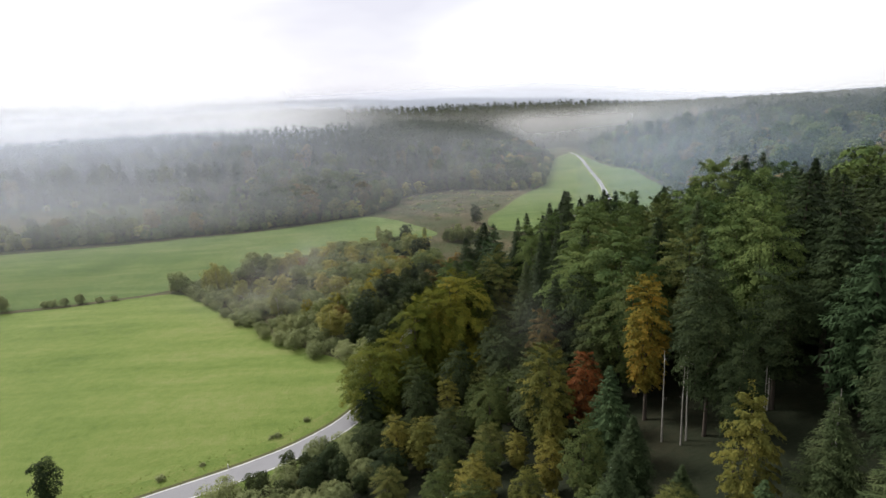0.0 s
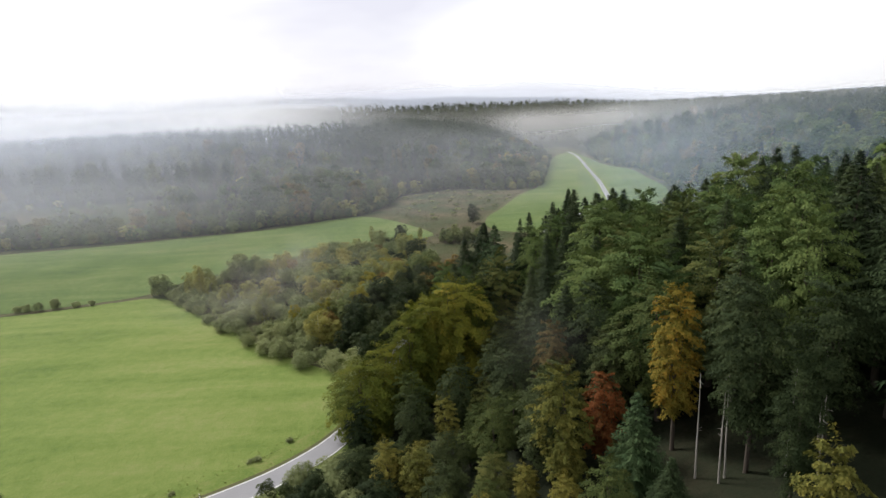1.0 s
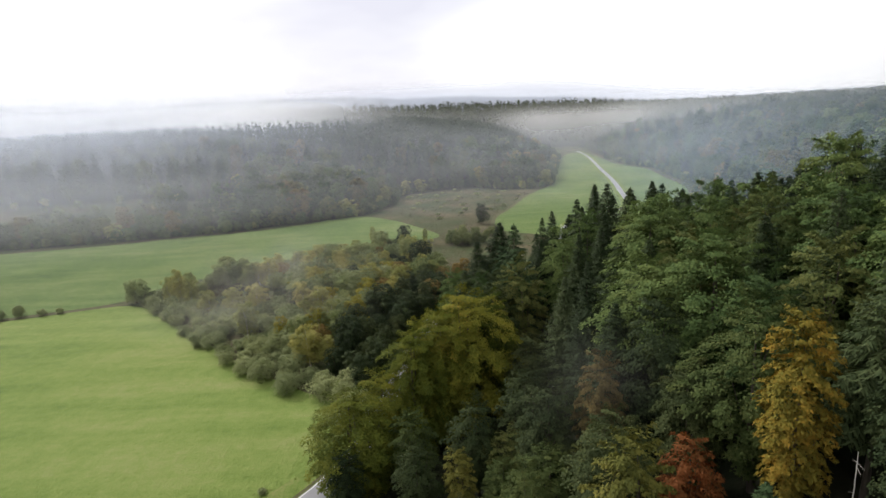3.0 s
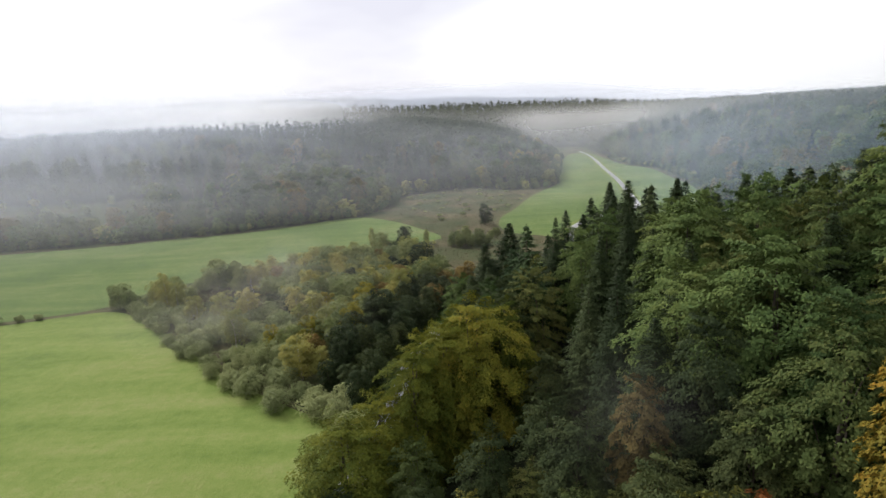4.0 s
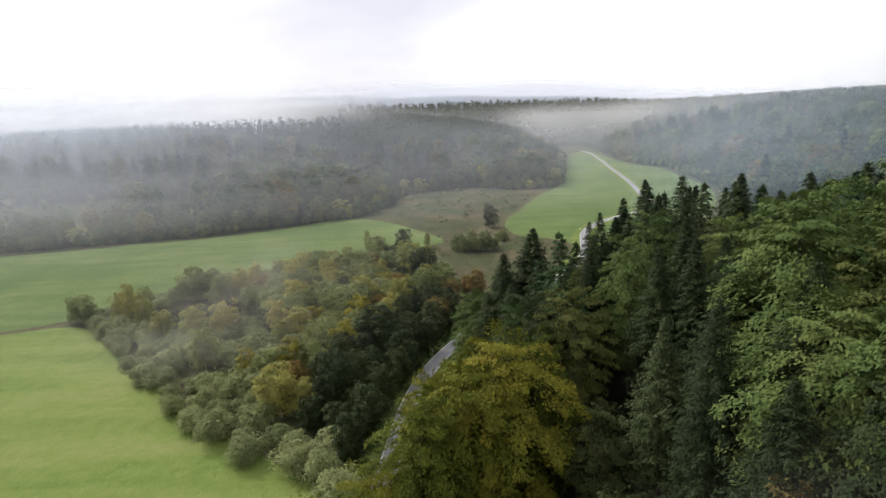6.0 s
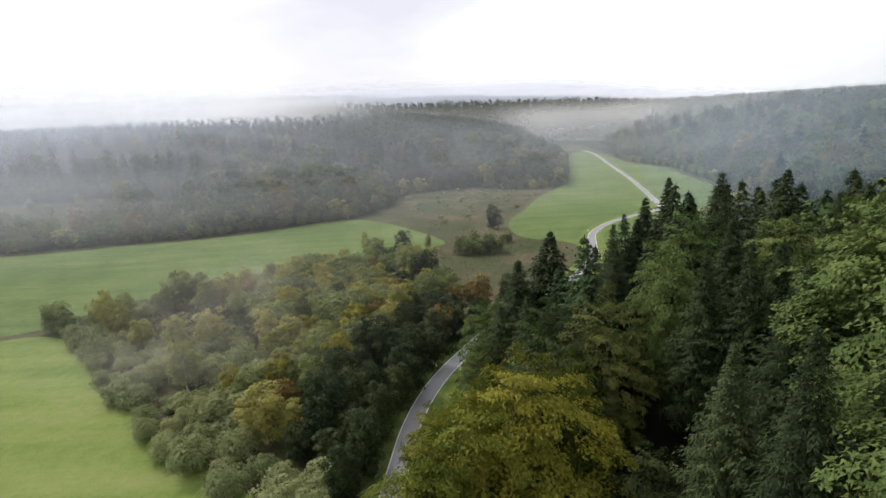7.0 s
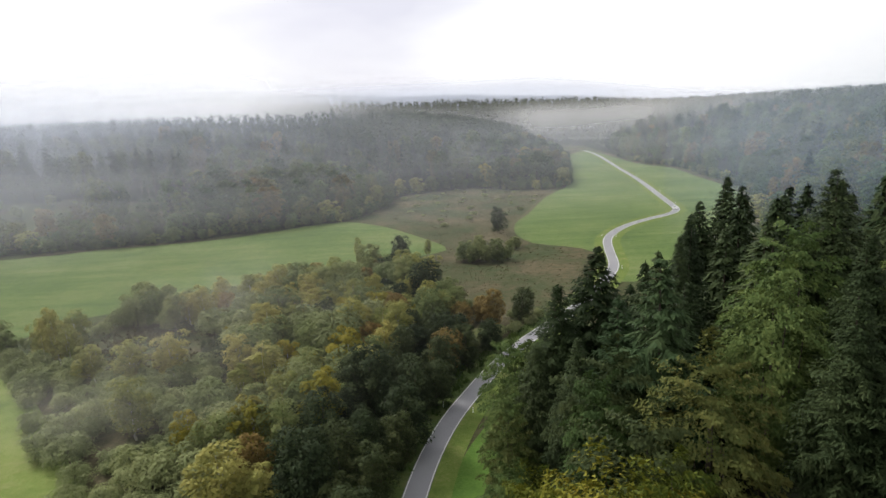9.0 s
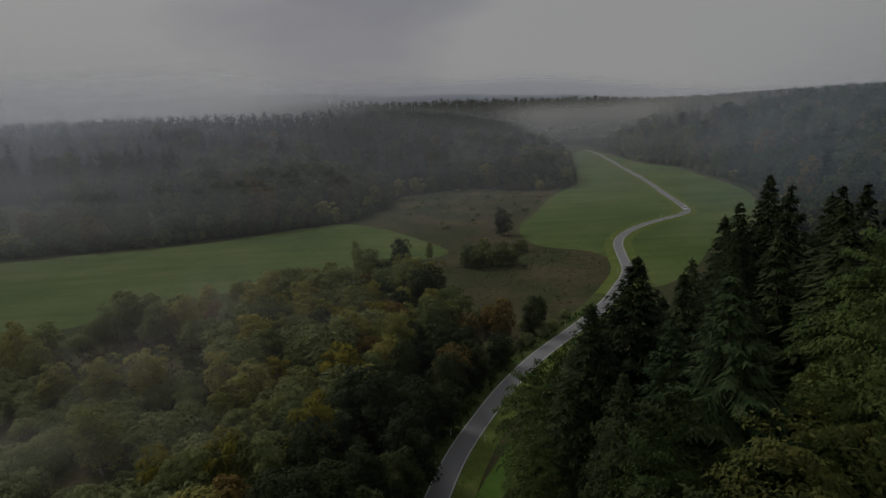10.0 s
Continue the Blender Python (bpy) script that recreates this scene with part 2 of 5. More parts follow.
LAND = land_material()
# verge weeds in a darker green that carries the shade of the copse
SHADED_VERGE = surface("shaded_verge_weeds", [(0.040, 0.062, 0.016), (0.062, 0.092, 0.022), (0.110, 0.120, 0.040)], 0.3, 2.0, 0.8, 3.0, 0.95, [0.3, 0.5, 0.7])
DITCH = surface("ditch_weeds", [(0.040, 0.048, 0.020), (0.075, 0.072, 0.034), (0.100, 0.085, 0.050)], 0.3, 2.0, 0.8, 3.0, 0.95)
TUFT = foliage("dry_tuft", [(0.050, 0.048, 0.022), (0.075, 0.064, 0.032), (0.105, 0.086, 0.048)], 0.2, 0.2)
GRASS_TUFT = foliage("grass_tuft", [(0.130, 0.170, 0.040), (0.180, 0.200, 0.055), (0.230, 0.225, 0.085)], 0.2, 0.3)
LUSH_TUFT = foliage("lush_weeds", [(0.030, 0.055, 0.012), (0.055, 0.090, 0.018), (0.085, 0.120, 0.026)], 0.2, 0.3)
ASPHALT = surface("worn_asphalt", [(0.17, 0.17, 0.18), (0.215, 0.215, 0.225), (0.26, 0.26, 0.27)], 0.2, 6.0, 0.3, 20.0, 0.85)
EDGE_PAINT = surface("road_edge_paint", [(0.42, 0.42, 0.40), (0.66, 0.66, 0.64)], 0.6, 8.0, 0.0, None, 0.6)
POST_WHITE, POST_BLACK = plain("post_white", (0.75, 0.75, 0.74)), plain("post_black", (0.03, 0.03, 0.03))
CAR_WHITE, CAR_GLASS, TYRE, RIM = plain("car_white", (0.78, 0.78, 0.77), 0.25), plain("car_glass", (0.02, 0.022, 0.025), 0.08), plain("tyre", (0.02, 0.02, 0.02), 0.85), plain("rim", (0.45, 0.45, 0.46), 0.3)


def mist_material(name, density, size, lo, hi, colour=(0.9, 0.92, 0.95), forward=0.5):
    """Thin mist: scatters light both ways; its density comes with the sheet (an attribute) and drifts in soft shreds."""
    mat, nt, out = nodes_of(name)
    tc = nt.nodes.new("ShaderNodeTexCoord")
    mp = nt.nodes.new("ShaderNodeMapping")
    mp.inputs["Scale"].default_value = size
    nt.links.new(tc.outputs["Object"], mp.inputs["Vector"])
    n = noise_node(nt, 1.0, 4.0, 0.55, mp.outputs[0])
    mr = nt.nodes.new("ShaderNodeMapRange")
    mr.interpolation_type = "SMOOTHSTEP"
    mr.inputs["From Min"].default_value, mr.inputs["From Max"].default_value = lo, hi
    nt.links.new(n.outputs["Fac"], mr.inputs["Value"])
    at = nt.nodes.new("ShaderNodeAttribute")
    at.attribute_name = "mist_amount"
    fac = math_node(nt, "MULTIPLY", math_node(nt, "MULTIPLY", mr.outputs[0], at.outputs["Fac"]), density)
    tr, df, tl, half, mix = (nt.nodes.new("ShaderNodeBsdfTransparent"), nt.nodes.new("ShaderNodeBsdfDiffuse"), nt.nodes.new("ShaderNodeBsdfTranslucent"),
                             nt.nodes.new("ShaderNodeMixShader"), nt.nodes.new("ShaderNodeMixShader"))
    df.inputs[0].default_value = tl.inputs[0].default_value = (*colour, 1)
    half.inputs[0].default_value = forward
    nt.links.new(df.outputs[0], half.inputs[1])
    nt.links.new(tl.outputs[0], half.inputs[2])
    nt.links.new(fac, mix.inputs[0])
    nt.links.new(tr.outputs[0], mix.inputs[1])
    nt.links.new(half.outputs[0], mix.inputs[2])
    nt.links.new(mix.outputs[0], out.inputs[0])
    return mat


# ---- the lie of the land ----
LEFT_FOOT = [(-1700, 270), (-400, 292), (-190, 314), (-126, 328), (-83, 347), (-55, 362), (-40, 400), (-36, 445), (10, 472), (45, 448), (74, 452), (92, 520), (112, 610), (140, 735), (150, 900)]
RIGHT_FOOT = [(210, 900), (186, 680), (182, 600), (190, 543), (181, 484), (168, 400), (130, 320), (112, 285), (112, 245), (96, 212), (66, 194), (40, 196), (20, 182), (2, 160), (-4, 140), (-8, 115), (-24, 80), (-50, 50), (-110, 0), (-1700, -300)]
VALLEY = np.array(LEFT_FOOT + RIGHT_FOOT, float)


def near_line(p, line):
    """Distance from points p (n, 2) to an open line."""
    best = np.full(len(p), 1e9)
    for a, b in zip(line[:-1], line[1:]):
        a, b = np.array(a, float), np.array(b, float)
        u = np.clip(((p - a) @ (b - a)) / ((b - a) @ (b - a)), 0, 1)
        best = np.minimum(best, np.hypot(*(p - a - u[:, None] * (b - a)).T))
    return best


def inside(p, ring):
    ring = np.asarray(ring, float)
    odd = np.zeros(len(p), bool)
    for (ax, ay), (bx, by) in zip(ring, np.roll(ring, -1, 0)):
        if ay != by:
            odd ^= ((ay > p[:, 1]) != (by > p[:, 1])) & (p[:, 0] < (bx - ax) * (p[:, 1] - ay) / (by - ay) + ax)
    return odd


def smooth(a, b, v):
    u = np.clip((v - a) / (b - a), 0, 1)
    return u * u * (3 - 2 * u)


def wave(p, size, seed):
    """Cheap smooth noise from a few sines, about -1 to 1."""
    r = np.random.RandomState(seed)
    out = np.zeros(len(p))
    for k in range(7):
        a, f, ph = r.uniform(0, 6.28), r.uniform(0.5, 1.9) / size, r.uniform(0, 6.28)
        out += np.sin((p[:, 0] * math.cos(a) + p[:, 1] * math.sin(a)) * f * 6.28 + ph)
    return out / 4.2


def ground(p):
    """Height of the ground at points (n, 2): flat valley floor, wooded slopes on both sides, a far ridge."""
    p = np.asarray(p, float).reshape(-1, 2)
    dl, dr = near_line(p, LEFT_FOOT), near_line(p, RIGHT_FOOT)
    out = ~inside(p, VALLEY)
    zl = 46 * (1 - np.exp(-(dl / 190) ** 1.4)) * (1 + 0.12 * wave(p, 420, 5))
    zr = 68 * (1 - np.exp(-(dr / 150) ** 1.2)) * (1 + 0.10 * wave(p, 380, 6))
    cap = np.interp(p[:, 1], [0, 200, 430, 700, 820, 1000], [44, 40, 36, 47, 56, 58])
    zr = zr / (1 + (zr / cap) ** 4) ** 0.25
    zl = zl + 6 * np.exp(-((p[:, 0] + 190) / 150) ** 2 - ((p[:, 1] - 760) / 130) ** 2)
    zl = zl / (1 + (zl / 37) ** 6) ** (1 / 6)
    w = dr / (dl + dr + 1e-6)
    z = np.where(out, w ** 2 * zl / (w ** 2 + (1 - w) ** 2) + (1 - w) ** 2 * zr / (w ** 2 + (1 - w) ** 2), 0)
    far = smooth(950, 1700, p[:, 1])
    rise = np.interp(p[:, 0], [-2200, -1400, -1235, -1035, -690, -280, -130, 8, 296, 617, 800, 1200, 2500], [144, 142, 140, 108, 119, 110, 97, 95, 78, 44, 40, 46, 80]) + 3 * wave(p, 300, 9)
    return z * (1 - far) + far * np.maximum(rise, z)


LOOK_X, LOOK_Y = np.arange(-460, 461, 4.0), np.arange(-60, 861, 4.0)
LOOK_Z = ground(np.stack(np.meshgrid(LOOK_X, LOOK_Y), -1).reshape(-1, 2)).reshape(len(LOOK_Y), len(LOOK_X))


def ground_at(x, y):
    i, j = (x - LOOK_X[0]) / 4, (y - LOOK_Y[0]) / 4
    a, b = int(i), int(j)
    u, v = i - a, j - b
    return float((LOOK_Z[b, a] * (1 - u) + LOOK_Z[b, a + 1] * u) * (1 - v) + (LOOK_Z[b + 1, a] * (1 - u) + LOOK_Z[b + 1, a + 1] * u) * v)


ROAD = [(-130, 40), (-95, 58), (-75, 68), (-60, 76), (-48, 82.6), (-39, 87.8), (-30, 94.5), (-22.5, 104), (-17.6, 118), (-15.1, 133), (-13.9, 144.5), (-13.0, 152), (-11.0, 161), (-8.0, 170), (-3.8, 179), (0.9, 188), (8.3, 199.5), (17.5, 211), (27.5, 224),
        (36.5, 239), (44.5, 255), (49.3, 275), (53.5, 291), (60, 304), (70, 317), (83, 328.5), (96, 338), (103, 347), (107, 360), (115, 398), (131, 475), (147, 568), (160, 640), (172, 709), (181, 770), (185, 830)]


def curve_points(pts, step):
    """A smooth line through points, walked in even steps."""
    q = np.array([pts[0], *pts, pts[-1]], float)
    out = []
    for i in range(1, len(q) - 2):
        a, b, c, d = q[i - 1:i + 3]
        n = max(2, int(np.hypot(*(c - b)) / step))
        for t in np.arange(n) / n:
            out.append(0.5 * ((2 * b) + (c - a) * t + (2 * a - 5 * b + 4 * c - d) * t ** 2 + (3 * b - a - 3 * c + d) * t ** 3))
    out.append(q[-1])
    return np.array(out)


ROAD_LINE = curve_points(ROAD, 2.5)


# ---- mesh helpers ----
def mesh_of(name, verts, faces, mats, smooth_faces=False):
    me = bpy.data.meshes.new(name)
    me.from_pydata([tuple(v) for v in verts], [], [tuple(f) for f in faces])
    for m in (mats if isinstance(mats, (list, tuple)) else [mats]):
        me.materials.append(m)
    if smooth_faces:
        me.polygons.foreach_set("use_smooth", [True] * len(me.polygons))
    me.update()
    return me


def fast_mesh(name, verts, per_face, mat):
    """A mesh whose every face has its own per_face vertices, in order."""
    v = np.asarray(verts, np.float32).reshape(-1, 3)
    n = len(v) // per_face
    me = bpy.data.meshes.new(name)
    me.vertices.add(len(v))
    me.vertices.foreach_set("co", v.ravel())
    me.loops.add(n * per_face)
    me.loops.foreach_set("vertex_index", np.arange(n * per_face, dtype=np.int32))
    me.polygons.add(n)
    me.polygons.foreach_set("loop_start", np.arange(0, n * per_face, per_face, dtype=np.int32))
    me.materials.append(mat)
    me.update()
    return me


def part(name, bm, material, parent, label=""):
    me = bpy.data.meshes.new(name)
    bm.to_mesh(me)
    bm.free()
    me.materials.append(material)
    ob = new(name, me)
    ob.parent = parent
    return tagged(ob, label)


def sheet(name, ring, z, step, mat, label, swell=0.0, seed=1, category="meadow"):
    """A piece of ground cover inside a ring of points: a grid cut to the ring, gently swelling, level along its rim."""
    bm = bmesh.new()
    line = curve_points(list(ring) + [ring[0]], step)[:-1]
    f = bm.faces.new([bm.verts.new((x, y, 0)) for x, y in line])
    lo, hi = line.min(0), line.max(0)
    for axis in (0, 1):
        for c in np.arange(lo[axis] + step, hi[axis], step * 2.5):
            co = [0, 0, 0]
            co[axis] = c
            no = [0, 0, 0]
            no[axis] = 1
            bmesh.ops.bisect_plane(bm, geom=bm.verts[:] + bm.edges[:] + bm.faces[:], plane_co=co, plane_no=no)
    p = np.array([v.co[:2] for v in bm.verts])
    rim = near_line(p, [*line, line[0]])
    lift = z + swell * smooth(0, 25, rim) * (0.6 + 0.4 * wave(p, 60, seed))
    for v, h in zip(bm.verts, lift):
        v.co.z = h
    me = bpy.data.meshes.new(name)
    bm.to_mesh(me)
    bm.free()
    me.materials.append(mat)
    me.polygons.foreach_set("use_smooth", [True] * len(me.polygons))
    return tagged(new(name, me), label, category, kind="structure")


def ribbon(name, line, left, right, z, mat, parent=None):
    """A strip along a line, from left to right of it (metres)."""
    d = np.gradient(line, axis=0)
    d /= np.hypot(*d.T)[:, None]
    nrm = np.stack([d[:, 1], -d[:, 0]], 1)
    w = 1 + 0.62 * smooth(128, 92, line[:, 1:])
    a, b = line + nrm * left * w, line + nrm * right * w
    verts = [(*q, z) for pair in zip(a, b) for q in pair]
    faces = [(2 * i, 2 * i + 1, 2 * i + 3, 2 * i + 2) for i in range(len(line) - 1)]
    ob = new(name, mesh_of(name, verts, faces, mat))
    ob.parent = parent
    return ob


# ---- ground ----
def axis_steps(near_lo, near_hi, fine, lo, hi, grow):
    out = list(np.arange(near_lo, near_hi + 0.1, fine))
    s = fine
    while out[-1] < hi:
        s *= grow
        out.append(out[-1] + s)
    s = fine
    while out[0] > lo:
        s *= grow
        out.insert(0, out[0] - s)
    return np.array(out)


CLEARING = [(-460, 322), (-190, 343), (-146, 356), (-122, 371), (-142, 389), (-200, 392), (-460, 370)]
gx, gy = axis_steps(-260, 330, 7, -3500, 3500, 1.07), axis_steps(20, 640, 7, -700, 4200, 1.07)
gp = np.stack(np.meshgrid(gx, gy), -1).reshape(-1, 2)
gz = ground(gp)
gf = [(j * len(gx) + i, j * len(gx) + i + 1, (j + 1) * len(gx) + i + 1, (j + 1) * len(gx) + i) for j in range(len(gy) - 1) for i in range(len(gx) - 1)]
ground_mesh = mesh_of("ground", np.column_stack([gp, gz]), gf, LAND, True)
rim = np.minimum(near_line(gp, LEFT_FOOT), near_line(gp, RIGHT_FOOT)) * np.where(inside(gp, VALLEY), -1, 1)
# under the woods the floor takes the colours with painted shade
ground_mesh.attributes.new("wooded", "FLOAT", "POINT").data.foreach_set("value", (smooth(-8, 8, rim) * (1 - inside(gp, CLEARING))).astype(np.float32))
tagged(new("ground", ground_mesh), "rough brown heath and forest floor of a valley, painted dark for shade", "ground", kind="structure")

FIELD_NEAR = [(-420, 150), (-300, 168), (-165, 189), (-137, 195), (-110, 203), (-90.5, 190), (-74, 174), (-53, 152.5), (-36, 138.5), (-25, 130), (-20, 119), (-26, 109), (-32, 103), (-40, 96), (-50, 89.5), (-62, 82.5), (-80, 74), (-110, 60), (-220, 10), (-420, -40)]
FIELD_FAR = [(-420, 156), (-300, 174), (-165, 193), (-137, 199), (-114, 208), (-104, 228), (-80, 240), (-50, 262), (-25, 275), (-10, 284), (-7, 293), (-20, 318), (-35, 341), (-53, 357), (-69, 355), (-83, 343), (-104, 330), (-126, 323), (-149, 319), (-188, 307), (-300, 292), (-420, 282)]
FIELD_VALLEY = [(22, 309), (26, 292), (41, 280), (44, 262), (36, 244), (45, 238), (62, 252), (88, 288), (122, 322), (160, 402), (174, 484), (183, 545), (175, 600), (180, 680), (186, 780), (170, 800), (141, 725), (112, 605), (93, 520), (77, 458), (62, 428), (50, 404), (34, 358), (24, 334)]
sheet("meadow", FIELD_NEAR, 0.05, 3.0, MEADOW, "bright green mown meadow beside the lane", 0.9, 3)
sheet("meadow", FIELD_FAR, 0.05, 4.0, FAR_MEADOW, "pale green misty meadow below the woods", 0.8, 4)
sheet("meadow", FIELD_VALLEY, 0.05, 5.0, FAR_MEADOW, "pale green meadow along the winding lane", 0.0, 5)
sheet("verge", [(-9, 150), (-6.5, 160), (-2, 169), (4, 178), (12, 187), (6, 178), (1, 168), (-3, 156), (-5, 146), (-8, 136), (-11.5, 134), (-11, 142)], 0.06, 1.5, LUSH, "lush green grass verge beside the lane", 0.2, 6, "grass verge")

# ---- the lane ----
road = ribbon("road", ROAD_LINE, -1.62, 1.62, 0.16, ASPHALT)
tagged(road, "narrow winding grey asphalt lane with white edge lines", "road", kind="structure")
for side in (-1, 1):
    tagged(ribbon("edge_line", ROAD_LINE, side * 1.47 - 0.065, side * 1.47 + 0.065, 0.168, EDGE_PAINT, road), "worn white painted edge line")
    tagged(ribbon("verge", ROAD_LINE, *sorted((side * 1.62, side * 4.6)), 0.11, VERGE), "grassy verge along the lane", "grass verge", kind="structure")
tagged(ribbon("ditch", ROAD_LINE[(ROAD_LINE[:, 1] > 62) & (ROAD_LINE[:, 1] < 113)], -2.15, -1.75, 0.135, DITCH), "narrow dark ditch along the lane", "ditch", kind="structure")
# strip over the verge with the shade beside the copse in its colour
tagged(ribbon("verge", ROAD_LINE[(ROAD_LINE[:, 1] > 124) & (ROAD_LINE[:, 1] < 236)], -4.7, -1.62, 0.13, SHADED_VERGE), "weedy verge below the copse, shade painted into its green", "grass verge", kind="structure")


# ---- ditches ----
for pts, label in (([(20, 305), (24, 333), (34, 358), (50, 404), (63, 432)], "dark weedy ditch along the meadow"), ([(-420, 153), (-300, 171), (-165, 191), (-137, 197), (-110, 205)], "dark weedy ditch between two meadows")):
    tagged(ribbon("ditch", curve_points(pts, 3), -1.1, 1.1, 0.1, DITCH), label, "ditch", kind="structure")

# ---- trees ----
def unit(v):
    return v / np.maximum(np.linalg.norm(v, axis=-1, keepdims=True), 1e-9)


def leaf_faces(c, nrm, along, length, width, corners=4):
    """Leaves or sprays: lozenges (or triangles) at c, facing nrm, pointing along."""
    nrm = unit(nrm)
    along = unit(along - nrm * (along * nrm).sum(1, keepdims=True))
    side = np.cross(nrm, along)
    l, w = np.reshape(length, (-1, 1)), np.reshape(width, (-1, 1))
    if corners == 4:
        v = np.stack([c - along * l * 0.5, c + side * w * 0.5, c + along * l * 0.5, c - side * w * 0.5], 1)
    else:
        v = np.stack([c - along * l * 0.5 - side * w * 0.5, c - along * l * 0.5 + side * w * 0.5, c + along * l * 0.6], 1)
    return v.reshape(-1, 3)


def tube(points, radii, sides=6):
    """Vertices and faces of a tapered tube along points."""
    pts = np.array(points, float)
    d = unit(np.gradient(pts, axis=0))
    ref = np.where(np.abs(d[:, :1]) < 0.8, [[1.0, 0, 0]], [[0, 1.0, 0]])
    a = unit(np.cross(d, ref))
    b = np.cross(d, a)
    verts, faces = [], []
    for i in range(len(pts)):
        for k in range(sides):
            t = 6.2832 * k / sides
            verts.append(pts[i] + radii[i] * (a[i] * math.cos(t) + b[i] * math.sin(t)))
    for i in range(len(pts) - 1):
        for k in range(sides):
            faces.append((i * sides + k, i * sides + (k + 1) % sides, (i + 1) * sides + (k + 1) % sides, (i + 1) * sides + k))
    return verts, faces


def joined(tubes):
    verts, faces = [], []
    for v, f in tubes:
        faces += [tuple(i + len(verts) for i in q) for q in f]
        verts += list(v)
    return verts, faces


def make_tree(name, label, category, trunk, bark, crown_verts, corners, leaf):
    root = tagged(new(name), label, category)
    v, f = trunk
    for piece, me in (("trunk", mesh_of("trunk", v, f, bark, True)), ("crown", fast_mesh("crown", crown_verts, corners, leaf))):
        ob = new(piece, me)
        ob.parent = root
    return root


def spruce_verts(r, h, radius, levels, per_level, pairs, size, corners=3, base=0.12, droop=0.5, split=1):
    """Needle sprays of a conifer of height h: whorls of drooping boughs, each a feather of twigs that hang from it."""
    c, nrm, al, ln, wd = [], [], [], [], []
    up = np.array([0, 0, 1.0])
    for k in range(levels):
        u = (k + r.uniform(0, 1)) / levels
        turn = r.uniform(0, 6.283)
        for b in range(per_level):
            a = turn + 6.283 * (b + r.uniform(-0.35, 0.35)) / per_level
            z0 = h * (base + (1 - base) * min(0.99, u + r.uniform(-0.6, 0.6) / levels))
            reach_b = min(radius * r.uniform(0.8, 1.1), 0.37 * (h - z0) + 0.15) * r.uniform(0.68, 1.12)
            out = np.array([math.cos(a), math.sin(a), 0.0])
            side = np.array([-out[1], out[0], 0.0])
            lift = 0.5 * smooth(0.75, 1.0, u)
            n = max(1, int(round(pairs * (0.3 + 0.7 * reach_b / radius))))
            s = 0.2 + 0.75 * (np.arange(n) + r.uniform(0.1, 0.9, n)) / n
            z = z0 + reach_b * (lift * s - droop * (0.85 * s - 0.5 * s ** 3))
            axis = out * (reach_b * s)[:, None] + up * z[:, None]
            for sg in (-1, 1):
                twig = (0.34 * reach_b * (1.1 - 0.75 * s) + 0.62 * size) * r.uniform(0.75, 1.25, n)
                d = unit(out * 0.75 + side * sg * r.uniform(0.5, 1.0, (n, 1)) + up * (-0.32 + r.normal(0, 0.16, (n, 1))))
                for q in range(split):
                    c.append(axis + d * (twig * 0.9 * (q + 0.5) / split)[:, None] + (r.normal(0, 0.12, (n, 3)) if split > 1 else 0))
                    al.append(d + (r.normal(0, 0.22, (n, 3)) if split > 1 else 0))
                    nrm.append(up * 0.75 + out * 0.35 + side * sg * 0.25 + r.normal(0, 0.22, (n, 3)))
                    ln.append(twig / split * (1.0 if split == 1 else 1.2))
                    wd.append(size * r.uniform(0.42, 0.75, n))
            tip = out * reach_b + up * (z0 + reach_b * (lift - droop * 0.35))
            c.append(tip[None])
            al.append((out + up * (lift - 0.1))[None])
            nrm.append((up + out * 0.3 + r.normal(0, 0.2, 3))[None])
            ln.append(np.array([size * 1.1]))
            wd.append(np.array([size * 0.5]))
    c.append(np.array([[0, 0, h - size * 0.4]] * 3))
    nrm.append(np.array([[1, 0, 0.1], [0, 1, 0.1], [-0.7, 0.7, 0.1]], float))
    al.append(np.array([[0, 0, 1.0]] * 3))
    ln.append(np.full(3, size * 1.5))
    wd.append(np.full(3, size * 0.35))
    return leaf_faces(*(np.concatenate(q) for q in (c, nrm, al, ln, wd)), corners)


